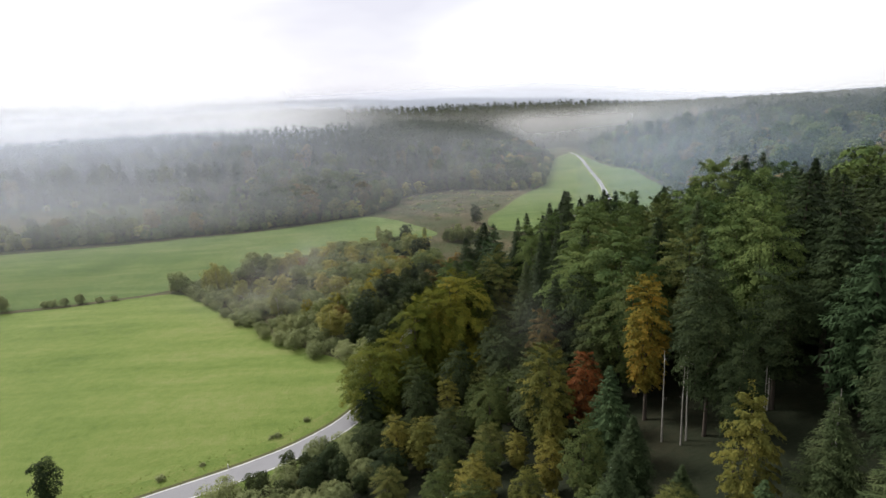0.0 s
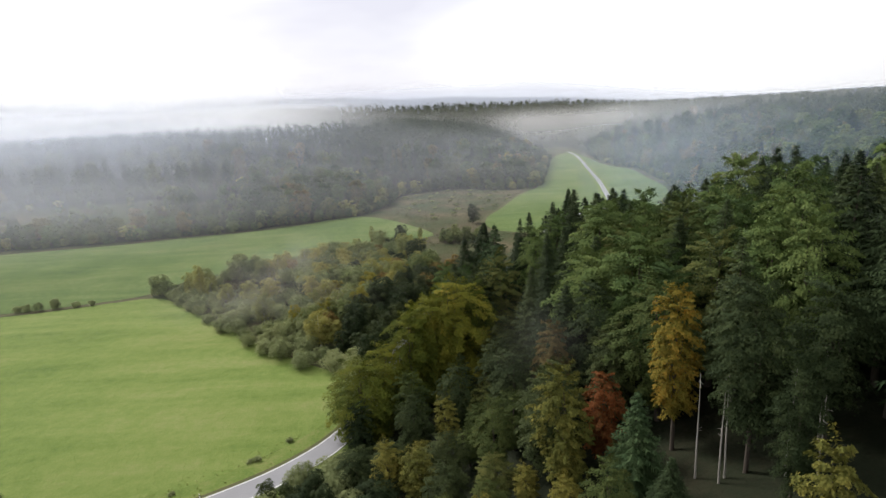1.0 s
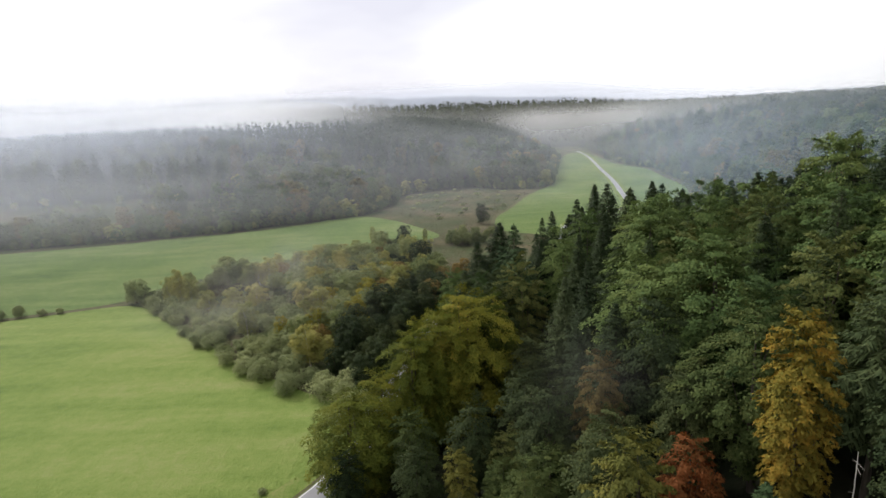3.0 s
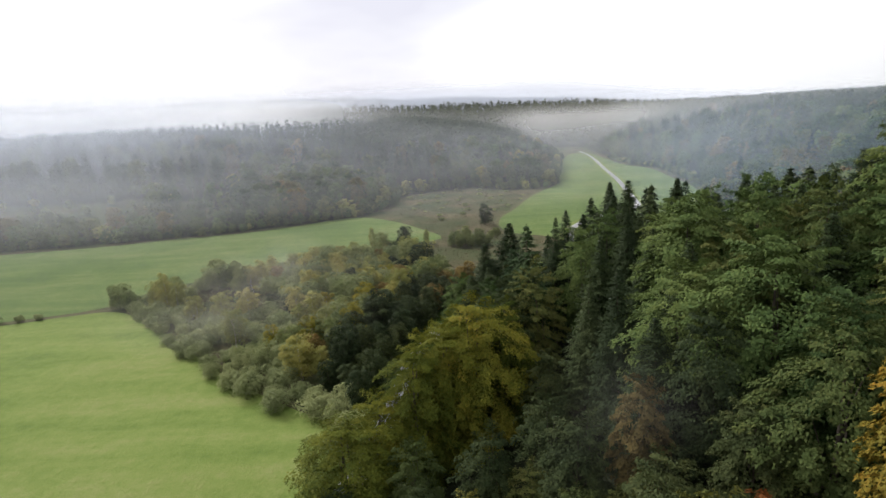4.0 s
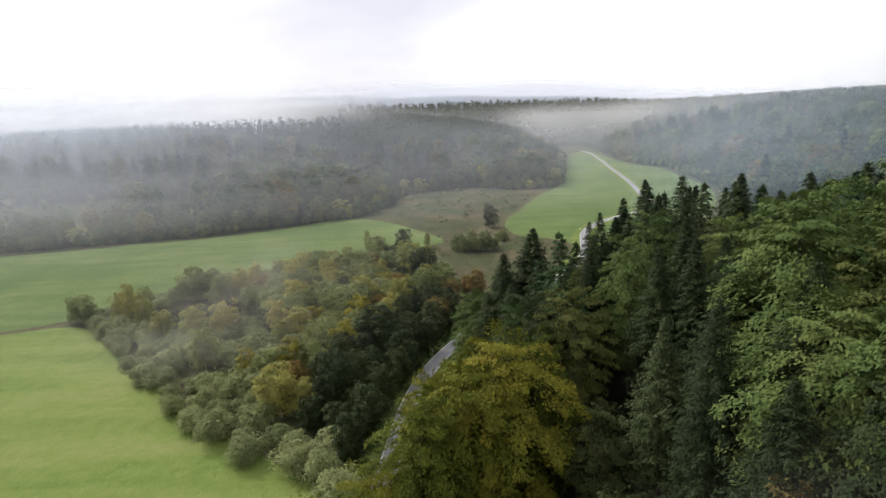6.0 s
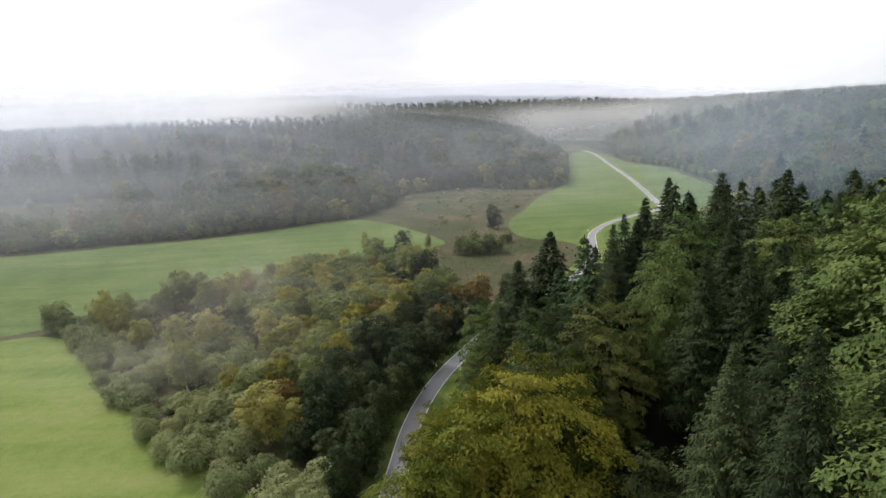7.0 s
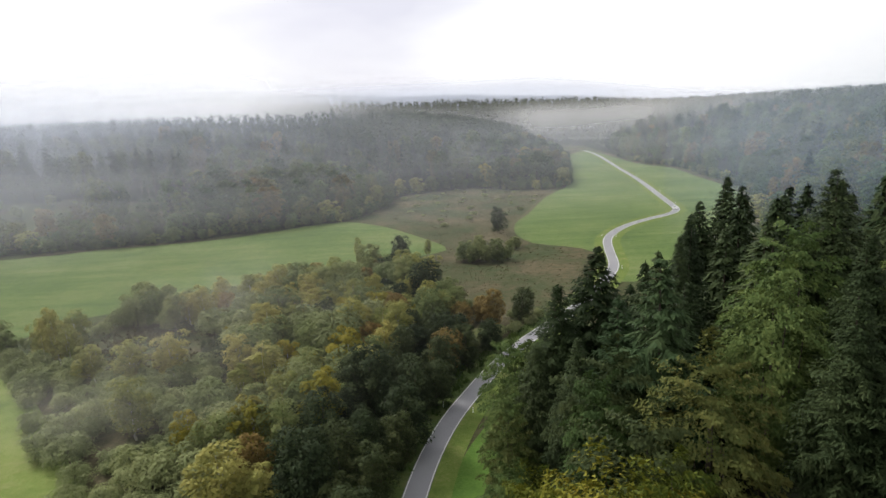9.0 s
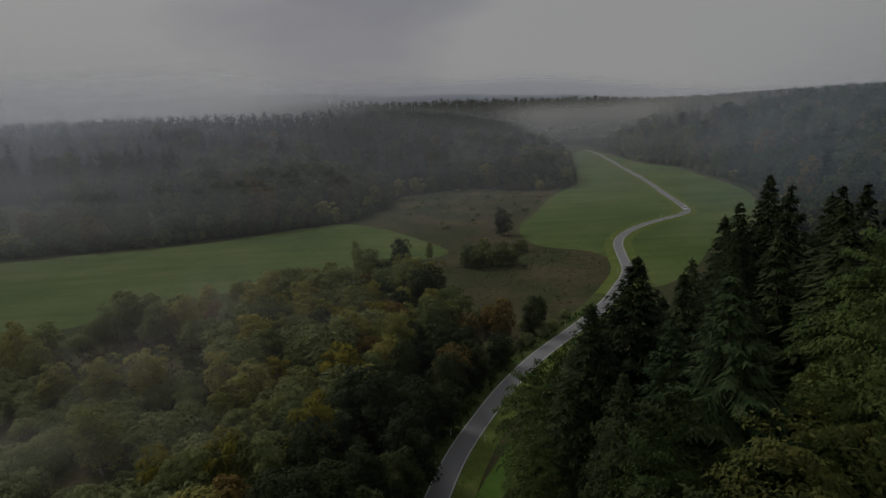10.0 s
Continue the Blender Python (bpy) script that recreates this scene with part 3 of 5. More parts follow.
def broad_verts(r, h, radius, puffs, per_puff, size, corners=3, low=0.22, flat=0.7, top=1.0, droop=0.25, puff=(0.18, 0.32)):
    """Leaves of a broadleaved crown: sprays of foliage on the ends of its limbs, with hollows between them and an uneven outline."""
    mid, half = h * (low + 1) / 2, h * (1 - low) / 2
    lean = r.normal(0, 0.07 * radius, 2)
    bulge = [(r.uniform(0, 6.28), r.uniform(0.08, 0.2)) for _ in range(3)]
    c, nrm, al, ln, wd, hubs = [], [], [], [], [], []
    for k in range(puffs):
        zz = 1 - 2 * ((k + 0.5) / puffs) ** 0.86
        a = k * 2.39996 + r.uniform(-0.5, 0.5)
        depth = r.uniform(0.6, 1.06) if k % 5 else r.uniform(0.25, 0.6)
        ring = max(0, 1 - abs(zz) ** 2.3) ** 0.5 * (1 + sum(q * math.cos(a * (i + 1) - p0) for i, (p0, q) in enumerate(bulge)))
        pr = radius * r.uniform(*puff) * (0.8 + 0.2 * (1 - max(0, zz)))
        room = max(0.1, radius - pr * 0.8)
        hub = np.array([math.cos(a) * ring * room * depth + lean[0] * zz, math.sin(a) * ring * room * depth + lean[1] * zz,
                        mid + zz * (half - pr * flat * 0.7) * (depth * 0.25 + 0.75) * (top if zz > 0 else 1)])
        hubs.append(hub)
        n = max(4, int(per_puff * r.uniform(0.7, 1.3)))
        away = unit(np.array([[hub[0], hub[1], 0.001]]))
        d = unit(r.normal(0, 1, (n, 3)) + away * 0.55 + np.array([0, 0, 0.65]))
        p = hub + d * pr * r.uniform(0.62, 1.05, n)[:, None] * np.array([1.12, 1.12, flat])
        p[:, 2] -= droop * np.maximum(0, ((p - hub) * away).sum(1))
        c.append(p)
        nrm.append(d * 0.9 + np.array([0, 0, 0.45]) + r.normal(0, 0.28, (n, 3)))
        al.append(d * 0.6 + away * 0.7 + np.array([0, 0, -0.35]) + r.normal(0, 0.45, (n, 3)))
        ln.append(size * r.uniform(0.75, 1.35, n))
        wd.append(size * r.uniform(0.5, 0.85, n))
    n = puffs * per_puff // 7
    d = unit(r.normal(0, 1, (n, 3)))
    c.append(d * np.array([radius * 0.72, radius * 0.72, half * 0.8]) * r.uniform(0.3, 1, (n, 1)) ** 0.5 + np.array([0, 0, mid]))
    nrm.append(d + r.normal(0, 0.4, (n, 3)))
    al.append(r.normal(0, 1, (n, 3)))
    ln.append(size * 1.1 * r.uniform(0.8, 1.3, n))
    wd.append(size * 0.9 * r.uniform(0.6, 1.0, n))
    return leaf_faces(*(np.concatenate(q) for q in (c, nrm, al, ln, wd)), corners), hubs


def spray_verts(r, h, radius, sprays, per_spray, size, low=0.1, droop=0.6, length=(0.2, 0.38), lobes=4):
    """Leaves of a broadleaved crown in tiers: flat, drooping sprays at the ends of its branches, shade between them, a lobed outline."""
    mid, half = h * (low + 1) / 2, h * (1 - low) / 2
    heads = [(r.uniform(0, 6.28), r.uniform(0.15, 0.55), r.uniform(0.5, 1.0)) for _ in range(lobes)]
    up = np.array([0, 0, 1.0])
    c, nrm, al, hubs = [], [], [], []
    for k in range(sprays):
        zz = 1 - 2 * ((k + r.uniform(0, 1)) / sprays) ** 0.8
        a = k * 2.39996 + r.uniform(-0.6, 0.6)
        bump = sum(q * max(0, math.cos(a - p0)) ** 3 * math.exp(-((zz - z0 + 0.4) / 0.5) ** 2) for p0, q, z0 in heads)
        ring = max(0.02, 1 - abs(zz) ** 2.1) ** 0.5 * (0.82 + 0.4 * bump)
        depth = r.uniform(0.72, 1.04) if k % 4 else r.uniform(0.35, 0.72)
        reach = radius * r.uniform(*length)
        out = np.array([math.cos(a), math.sin(a), 0.0])
        hub = out * max(0.0, ring * radius * depth - 0.5 * reach) + up * (mid + zz * half * (0.8 + 0.2 * depth) * (0.93 + 0.07 * math.cos(3 * a + heads[0][0])))
        hubs.append(hub)
        steep = 0.9 * smooth(0.55, 1.0, zz) - 0.12
        n = max(5, int(per_spray * r.uniform(0.6, 1.4)))
        u = 1.35 * r.uniform(0, 1, n) ** 0.7 - 0.35
        side = np.array([-out[1], out[0], 0.0])
        v = r.normal(0, 0.26, n) * (1.15 - 0.6 * u)
        rise = steep * u - droop * (0.4 + 0.35 * (1 - zz)) * u * np.abs(u) - 0.35 * v * v + r.normal(0, 0.05, n)
        c.append(hub + (out * u[:, None] + side * v[:, None] + up * rise[:, None]) * reach)
        nrm.append(up * 0.8 + out * (0.45 + 0.5 * np.maximum(0, u))[:, None] + side * v[:, None] * 0.5 + r.normal(0, 0.38, (n, 3)))
        al.append(out * 0.8 + side * v[:, None] - up * 0.25 + r.normal(0, 0.45, (n, 3)))
    c, nrm, al = (np.concatenate(q) for q in (c, nrm, al))
    n = len(c)
    return leaf_faces(c, nrm, al, size * r.uniform(0.75, 1.4, n), size * r.uniform(0.5, 0.9, n), 3), hubs


def straight_trunk(r, h, thick, sides=6):
    n = 6
    z = np.linspace(-1.5, h * 0.98, n)
    w = np.cumsum(r.normal(0, 0.08, (n, 2)), 0) * (h / 25)
    return tube(np.column_stack([w - w[:1], z]), np.maximum(0.03, thick * (1 - z / h) ** 0.8 * np.where(z < 0.5, 1.25, 1)), sides)


def limbed_trunk(r, h, thick, hubs, limbs, low, sides=6):
    fork = h * (low + 0.12)
    z = np.array([-1.5, 0.2, fork * 0.5, fork, h * 0.62, h * 0.86])
    w = np.cumsum(r.normal(0, 0.10, (6, 2)), 0) * (h / 18)
    w -= w[:1]
    spine = np.column_stack([w, z])
    tubes = [tube(spine, thick * np.array([1.35, 1.1, 0.9, 0.75, 0.4, 0.08]), sides)]
    for k in range(limbs):
        hub = hubs[int((k + 0.5) / limbs * len(hubs) * 0.85)]
        z0 = min(max(fork * r.uniform(0.8, 1.2), hub[2] * 0.55), h * 0.7)
        start = np.array([np.interp(z0, z, w[:, 0]), np.interp(z0, z, w[:, 1]), z0])
        bend = (start + hub) / 2 + np.array([0, 0, -0.06 * h]) + r.normal(0, 0.02 * h, 3)
        tubes.append(tube([start, bend, hub], [thick * 0.38, thick * 0.22, thick * 0.05], max(4, sides - 2)))
    return joined(tubes)


KINDS = {}


def conifer_kind(key, name, label, leaf, count, seed, h=28.0, radius=4.9, levels=56, per_level=7, pairs=10, size=0.48, base=0.12, droop=0.5, bark=BARK, thick=0.32, sides=6, split=1):
    def build(k):
        r = np.random.RandomState(seed + k)
        v = spruce_verts(r, h, radius * r.uniform(0.88, 1.12), levels, per_level, pairs, size, 3, base * r.uniform(0.7, 1.4), droop * r.uniform(0.7, 1.2), split)
        return make_tree(name, label, "conifer", straight_trunk(r, h, thick, sides), bark, v, 3, leaf)
    KINDS[key] = dict(build=build, count=count, made=[None] * count, h=h, used=0)


def broad_kind(key, name, label, leaf, count, seed, h=18.0, radius=6.0, puffs=70, per_puff=70, size=0.42, corners=3, low=0.22, flat=0.7, top=1.0, droop=0.25, puff=(0.18, 0.32), bark=BARK, thick=0.35, limbs=9, category="tree", sides=6):
    def build(k):
        r = np.random.RandomState(seed + k)
        v, hubs = broad_verts(r, h, radius * r.uniform(0.9, 1.1), puffs, per_puff, size, corners, low, flat, top, droop, puff)
        return make_tree(name, label, category, limbed_trunk(r, h, thick, hubs, limbs, low, sides), bark, v, corners, leaf)
    KINDS[key] = dict(build=build, count=count, made=[None] * count, h=h, used=0)


def spray_kind(key, name, label, leaf, count, seed, h=23.0, radius=6.5, sprays=260, per_spray=110, size=0.3, low=0.1, droop=0.6, length=(0.2, 0.38), bark=BARK, thick=0.4, limbs=9, lobes=4):
    def build(k):
        r = np.random.RandomState(seed + k)
        v, hubs = spray_verts(r, h, radius * r.uniform(0.92, 1.08), sprays, per_spray, size, low, droop, length, lobes)
        return make_tree(name, label, "tree", limbed_trunk(r, h, thick, hubs, limbs, low), bark, v, 3, leaf)
    KINDS[key] = dict(build=build, count=count, made=[None] * count, h=h, used=0)


# near trees, seen closely
SOFT = (0.3, 0.46)
conifer_kind("spruce", "spruce_tree", "tall dark green spruce with drooping boughs in the wood", SPRUCE, 5, 100, base=0.3)
conifer_kind("spruce_close", "spruce_tree", "tall dark green spruce with drooping boughs in the wood", SPRUCE, 5, 110, base=0.22, size=0.29, pairs=12, levels=60, split=2)
conifer_kind("spruce_far", "spruce_tree", "dark green spruce deeper in the wood", SPRUCE, 4, 140, levels=30, per_level=6, pairs=4, size=1.2, sides=4)
conifer_kind("spruce_tall", "spruce_tree", "tall spruce with a long bare trunk in the wood", SPRUCE, 3, 150, base=0.32, radius=4.6, levels=42, size=0.4)
conifer_kind("fir", "fir_tree", "dense blue-green conifer at the edge of the wood", FIR, 3, 120, radius=5.2, levels=44, droop=0.3)
spray_kind("beech", "beech_tree", "broad beech with yellowing leaves beside the lane", BEECH, 4, 200, 23.0, 7.0, 200, 190, 0.29, 0.03, 0.7, (0.26, 0.5), thick=0.5)
spray_kind("green", "beech_tree", "tall beech still in green leaf among spruces", GREEN, 3, 220, 24.0, 6.4, 160, 120, 0.35, 0.2, 0.5, (0.25, 0.5))
spray_kind("green_close", "beech_tree", "tall beech still in green leaf among spruces", GREEN, 3, 225, 24.0, 6.4, 180, 150, 0.31, 0.2, 0.5, (0.25, 0.5))
spray_kind("dull", "hornbeam_tree", "dark green broadleaved tree in the mixed wood", DULL, 3, 235, 20.0, 5.6, 140, 115, 0.32, 0.12, 0.5, (0.26, 0.52), thick=0.35)
broad_kind("green_far", "beech_tree", "green beech deeper in the wood", GREEN, 3, 230, 24.0, 6.5, 50, 34, 1.1, 3, 0.18, 0.6, droop=0.4, thick=0.4, limbs=4, sides=4)
spray_kind("oak", "oak_tree", "dull green-brown oak in the mixed wood", OAK, 3, 240, 22.0, 6.0, 170, 105, 0.31, 0.15, 0.35, (0.2, 0.4))
spray_kind("orange", "beech_tree", "tall beech with bright orange-yellow autumn leaves", ORANGE, 2, 260, 24.0, 4.4, 200, 66, 0.36, 0.2, 0.45, (0.26, 0.5), thick=0.32)
spray_kind("red", "cherry_tree", "slim tree with red autumn leaves", RED, 1, 270, 16.0, 3.2, 130, 60, 0.34, 0.2, 0.4, (0.3, 0.55), thick=0.22, limbs=6)
spray_kind("yellow", "maple_tree", "tree with yellow-green autumn leaves in the wood", MAPLE, 2, 280, 18.0, 4.2, 170, 62, 0.36, 0.1, 0.3, (0.25, 0.5), thick=0.28)
spray_kind("brown", "beech_tree", "small beech with dull brown autumn leaves", BROWN, 1, 290, 18.0, 4.2, 150, 80, 0.34, 0.15, 0.4, (0.26, 0.5), thick=0.25, limbs=6)
spray_kind("dark_beech", "beech_tree", "dark green beech with spreading tiers of leaves", DULL, 2, 295, 24.0, 5.4, 110, 170, 0.30, 0.25, 0.35, (0.4, 0.75), thick=0.35)
# the damp copse between meadow and lane
broad_kind("birch", "birch_tree", "slender birch with thin yellowing leaves in the copse", BIRCH, 4, 300, 11.0, 2.7, 30, 95, 0.33, 3, 0.08, 1.1, 1.1, puff=SOFT, bark=BIRCH_BARK, thick=0.13, limbs=5, sides=5)
broad_kind("willow", "willow_bush", "rounded grey-green willow bush at the meadow edge", WILLOW, 4, 320, 5.0, 3.1, 24, 105, 0.29, 3, 0.0, 0.9, puff=SOFT, thick=0.14, limbs=4, category="bush", sides=4)
broad_kind("alder", "alder_tree", "dark green alder in the damp copse", DULL, 4, 340, 11.0, 3.9, 38, 110, 0.36, 3, 0.02, 0.85, puff=(0.25, 0.42), thick=0.2, limbs=5, sides=5)
broad_kind("copse_oak", "oak_tree", "dull olive tree in the damp copse", COPSE_OAK, 4, 360, 11.0, 4.1, 36, 120, 0.36, 3, 0.02, 0.85, puff=(0.25, 0.42), thick=0.2, limbs=5, sides=5)
broad_kind("copse_yellow", "birch_tree", "small bright yellow birch in the copse", YELLOW, 2, 380, 9.0, 2.5, 24, 75, 0.38, 3, 0.04, 1.0, puff=SOFT, bark=BIRCH_BARK, thick=0.12, limbs=4, sides=5)
broad_kind("copse_russet", "rowan_tree", "russet-brown small tree in the copse", RUSSET, 3, 390, 9.0, 3.1, 28, 75, 0.42, 3, 0.04, 0.9, puff=SOFT, thick=0.15, limbs=4, sides=5)
# farther trees on the slopes
conifer_kind("spruce_mid", "spruce_tree", "dark spruce on the misty slope", SPRUCE, 4, 400, levels=22, per_level=6, pairs=3, size=1.25, sides=4)
conifer_kind("larch_mid", "larch_tree", "tall greenish conifer in the misty plantation", FIR, 3, 420, radius=4.2, levels=20, per_level=6, pairs=3, size=1.2, base=0.3, sides=4)
broad_kind("green_mid", "beech_tree", "green beech on the misty slope", GREEN, 4, 440, 20.0, 5.6, 24, 42, 1.0, 3, 0.03, 1.0, puff=(0.26, 0.42), limbs=2, sides=4)
broad_kind("oak_mid", "oak_tree", "olive-brown oak on the misty slope", OAK, 4, 460, 19.0, 5.6, 24, 42, 1.0, 3, 0.03, 1.0, puff=(0.26, 0.42), limbs=2, sides=4)
broad_kind("russet_mid", "beech_tree", "russet autumn beech on the misty slope", RUSSET, 2, 480, 18.0, 5.0, 20, 44, 1.0, 3, 0.03, 1.0, puff=SOFT, limbs=2, sides=4)
broad_kind("birch_mid", "birch_tree", "pale birch at the edge of the misty wood", BIRCH, 3, 490, 11.0, 3.4, 18, 24, 1.2, 3, 0.0, 0.95, puff=SOFT, limbs=2, thick=0.14, sides=4)
broad_kind("yellow_mid", "birch_tree", "yellow birch glowing in the misty wood", YELLOW, 1, 500, 12.0, 3.4, 18, 24, 1.2, 3, 0.0, 0.95, puff=SOFT, limbs=2, thick=0.14, sides=4)

rng = np.random.RandomState(7)
PLACED = []


def plant(key, x, y, h, width=1.0, group="", z=None):
    """Stand a tree of that kind, h metres high, on the ground at x, y."""
    kind = KINDS[key]
    k = kind["used"] % kind["count"]
    kind["used"] += 1
    s = h / kind["h"]
    sw = s ** 0.7 * width
    z = ground_at(x, y) if z is None else z
    m = Matrix.Translation((x, y, z)) @ Matrix.Rotation(rng.uniform(0, 6.283), 4, "Z") @ Matrix.Rotation(rng.normal(0, 0.02), 4, "X") @ Matrix.Diagonal((sw, sw, s, 1))
    if kind["made"][k] is None:
        kind["made"][k] = kind["build"](k)
        kind["made"][k].matrix_basis = m
        ob = kind["made"][k]
    else:
        src = kind["made"][k]
        ob = copy_thing(src, Matrix.Identity(4))
        ob.matrix_basis = m
    if group:
        ob["group"] = group
    PLACED.append((x, y))
    return ob


CROWD = {}


def crowd(key, x, y, h, width=1.0):
    """A tree that only counts as part of a wood: kept for one joined mesh."""
    kind = KINDS[key]
    k = kind["used"] % kind["count"]
    kind["used"] += 1
    s = h / kind["h"]
    CROWD.setdefault((key, k), []).append((x, y, ground_at(x, y), s ** 0.7 * width, s, rng.uniform(0, 6.283), rng.uniform(-0.9, 0.9)))


def join_crowd(name, label):
    """One object out of all the trees kept by crowd(), with their trunks and leaves."""
    by_mat = {}
    for (key, k), rows in CROWD.items():
        src = KINDS[key]["made"][k]
        if src is None:
            raise ValueError(key)
        for child in src.children:
            me = child.data
            v = np.empty(len(me.vertices) * 3, np.float32)
            me.vertices.foreach_get("co", v)
            v = v.reshape(-1, 3)
            f = np.empty(len(me.loops), np.int32)
            me.loops.foreach_get("vertex_index", f)
            n = len(me.polygons[0].vertices)
            for x, y, z, sw, s, a, tint in rows:
                c0, s0 = math.cos(a), math.sin(a)
                w = np.column_stack([x + sw * (v[:, 0] * c0 - v[:, 1] * s0), y + sw * (v[:, 0] * s0 + v[:, 1] * c0), z + s * v[:, 2]])
                by_mat.setdefault((me.materials[0].name, n), []).append((w, f, np.full(len(v), tint, np.float32)))
    CROWD.clear()
    mats = sorted({m for m, n in by_mat})
    verts, loops, starts, mi, tints, base, at = [], [], [], [], [], 0, 0
    for (m, n), rows in by_mat.items():
        for w, f, t in rows:
            verts.append(w)
            loops.append(f + base)
            count = len(f) // n
            starts.append(np.arange(count) * n + at)
            mi.append(np.full(count, mats.index(m)))
            tints.append(t)
            base += len(w)
            at += len(f)
    me = bpy.data.meshes.new(name)
    me.vertices.add(base)
    me.vertices.foreach_set("co", np.concatenate(verts).astype(np.float32).ravel())
    me.loops.add(at)
    me.loops.foreach_set("vertex_index", np.concatenate(loops).astype(np.int32))
    starts = np.concatenate(starts).astype(np.int32)
    me.polygons.add(len(starts))
    me.polygons.foreach_set("loop_start", starts)
    me.polygons.foreach_set("material_index", np.concatenate(mi).astype(np.int32))
    for m in mats:
        me.materials.append(bpy.data.materials[m])
    me.attributes.new("tree_tint", "FLOAT", "POINT").data.foreach_set("value", np.concatenate(tints))
    me.update()
    tagged(new(name, me), label, "woods", kind="stuff")


def plant_to(key, x, y, top, width=1.0, group=""):
    """The same, given the height of its top above the valley floor."""
    return plant(key, x, y, max(8.0, top - ground_at(x, y)), width, group)


def scatter(ring, gap, seed, keep=None, off=4.6):
    """Points about gap metres apart inside a ring, off the lane and off the trees that stand already."""
    r = np.random.RandomState(seed)
    ring = np.array(ring, float)
    lo, hi = ring.min(0), ring.max(0)
    n = int((hi - lo).prod() / gap ** 2 * 5)
    p = r.uniform(lo, hi, (n, 2))
    p = p[inside(p, ring)]
    p = p[near_line(p, [tuple(q) for q in ROAD_LINE[::3]]) > off]
    if keep is not None:
        p = p[keep(p)]
    cells, out = {}, []
    taken = [(x, y) for x, y in PLACED if lo[0] - 20 < x < hi[0] + 20 and lo[1] - 20 < y < hi[1] + 20]

    def free(x, y):
        i, j = int(x // gap), int(y // gap)
        return all((x - a) ** 2 + (y - b) ** 2 > gap * gap for u in (-1, 0, 1) for v in (-1, 0, 1) for a, b in cells.get((i + u, j + v), ()))

    for x, y in taken:
        cells.setdefault((int(x // gap), int(y // gap)), []).append((x, y))
    for x, y in p:
        if free(x, y):
            cells.setdefault((int(x // gap), int(y // gap)), []).append((x, y))
            out.append((x, y))
    return out


WOOD, COPSE, SLOPE_L, SLOPE_R = "trees of the near wood", "trees of the copse", "trees of the misty slope ahead", "trees of the misty slope across the lane"
# single trees that stand out
for key, x, y, top, width in [
        ("beech", 1.2, 117.5, 27.3, 1.0), ("beech", 5.5, 121, 25.6, 0.85), ("beech", -3.6, 115.5, 25.0, 0.9), ("beech", -17.4, 104.5, 17.0, 1.3), ("beech", -13.5, 109.0, 17.6, 0.9), ("beech", -8.2, 112.5, 22.8, 0.92), ("dull", 11, 114, 20.0, 0.9), ("beech", -7.4, 119, 22.3, 0.72), ("beech", -4.0, 123, 21.5, 0.8), ("oak", -8, 101, 15, 0.9), ("dull", -17, 97, 11.5, 0.8), ("dull", 5.8, 127, 25.5, 1.0),
        ("orange", 27.6, 73, 38.0, 0.88), ("red", 18.8, 73.5, 26.5, 1.0), ("yellow", 13.4, 69.5, 30.0, 0.9), ("yellow", 11.5, 62, 21.0, 0.8), ("yellow", 26.6, 44.5, 35.6, 0.75), ("brown", 15.6, 90.5, 27.3, 0.8),
        ("spruce_close", 54, 100, 51, 1.1), ("spruce_close", 59.5, 103, 51, 1.05), ("spruce_close", 51, 113, 46, 1.1), ("spruce_close", 41, 91.5, 44.5, 1.0), ("dark_beech", 32, 64.5, 41.0, 0.8), ("dark_beech", 41.5, 66, 39.5, 1.0), ("green_close", 31, 86.5, 37.3, 0.9), ("dark_beech", 31.4, 55.5, 36, 0.55),
        ("spruce_close", 16.0, 111.5, 30.2, 0.95), ("oak", 12.0, 129, 28.6, 0.95), ("spruce_close", 25.7, 127, 34.3, 0.9), ("dull", 23.5, 92, 33, 0.9), ("dull", 22.8, 82.5, 29.0, 0.85), ("green", 41, 117, 39.5, 1.05),
        ("spruce", 9.3, 154, 30.8, 1.5), ("spruce_close", 20, 155, 31.4, 0.8), ("spruce", 34, 178, 31.6, 1.1), ("spruce", 39.5, 181, 35.0, 1.15), ("spruce_close", 33.5, 148, 39.2, 1.25), ("spruce", 42, 150, 39.0, 1.1), ("spruce", 29, 173, 28.5, 1.1), ("fir", 51, 163, 36.8, 1.1), ("spruce_close", 23.5, 160, 32.0, 1.0),
        ("spruce_close", 4.8, 151, 27.5, 1.35), ("spruce_close", 1.6, 147, 22, 1.3), ("green_close", -0.2, 151, 21.5, 0.8), ("green", 3.0, 157, 16, 0.75), ("green_close", -1.6, 145, 18, 0.7), ("green", 9.5, 170, 12.5, 0.65), ("oak", 14, 173, 12, 0.6),
        ("spruce_close", 18.2, 105, 34.0, 0.9), ("spruce_close", 22.8, 130, 32.5, 1.0), ("spruce", 75, 108, 46.0, 1.0), ("oak", -2.0, 140, 17.5, 0.7), ("green_close", 4.4, 132.4, 24.9, 0.7), ("green", -3.0, 134, 17.0, 0.7), ("beech", -1.5, 129, 19.5, 0.75), ("spruce_close", 5, 141, 25, 1.0), ("dull", 7, 138, 25, 0.9),
        ("dull", 8, 98, 22, 0.9), ("dull", 1, 96, 19, 0.9), ("dull", -7, 92, 15.5, 0.8), ("oak", 5.5, 80, 20, 0.8), ("oak", 3, 66, 18, 0.8), ("yellow", 8, 57, 18, 0.9), ("yellow", 9.5, 50, 17, 0.7)]:
    plant_to(key, x, y, top, width, WOOD)
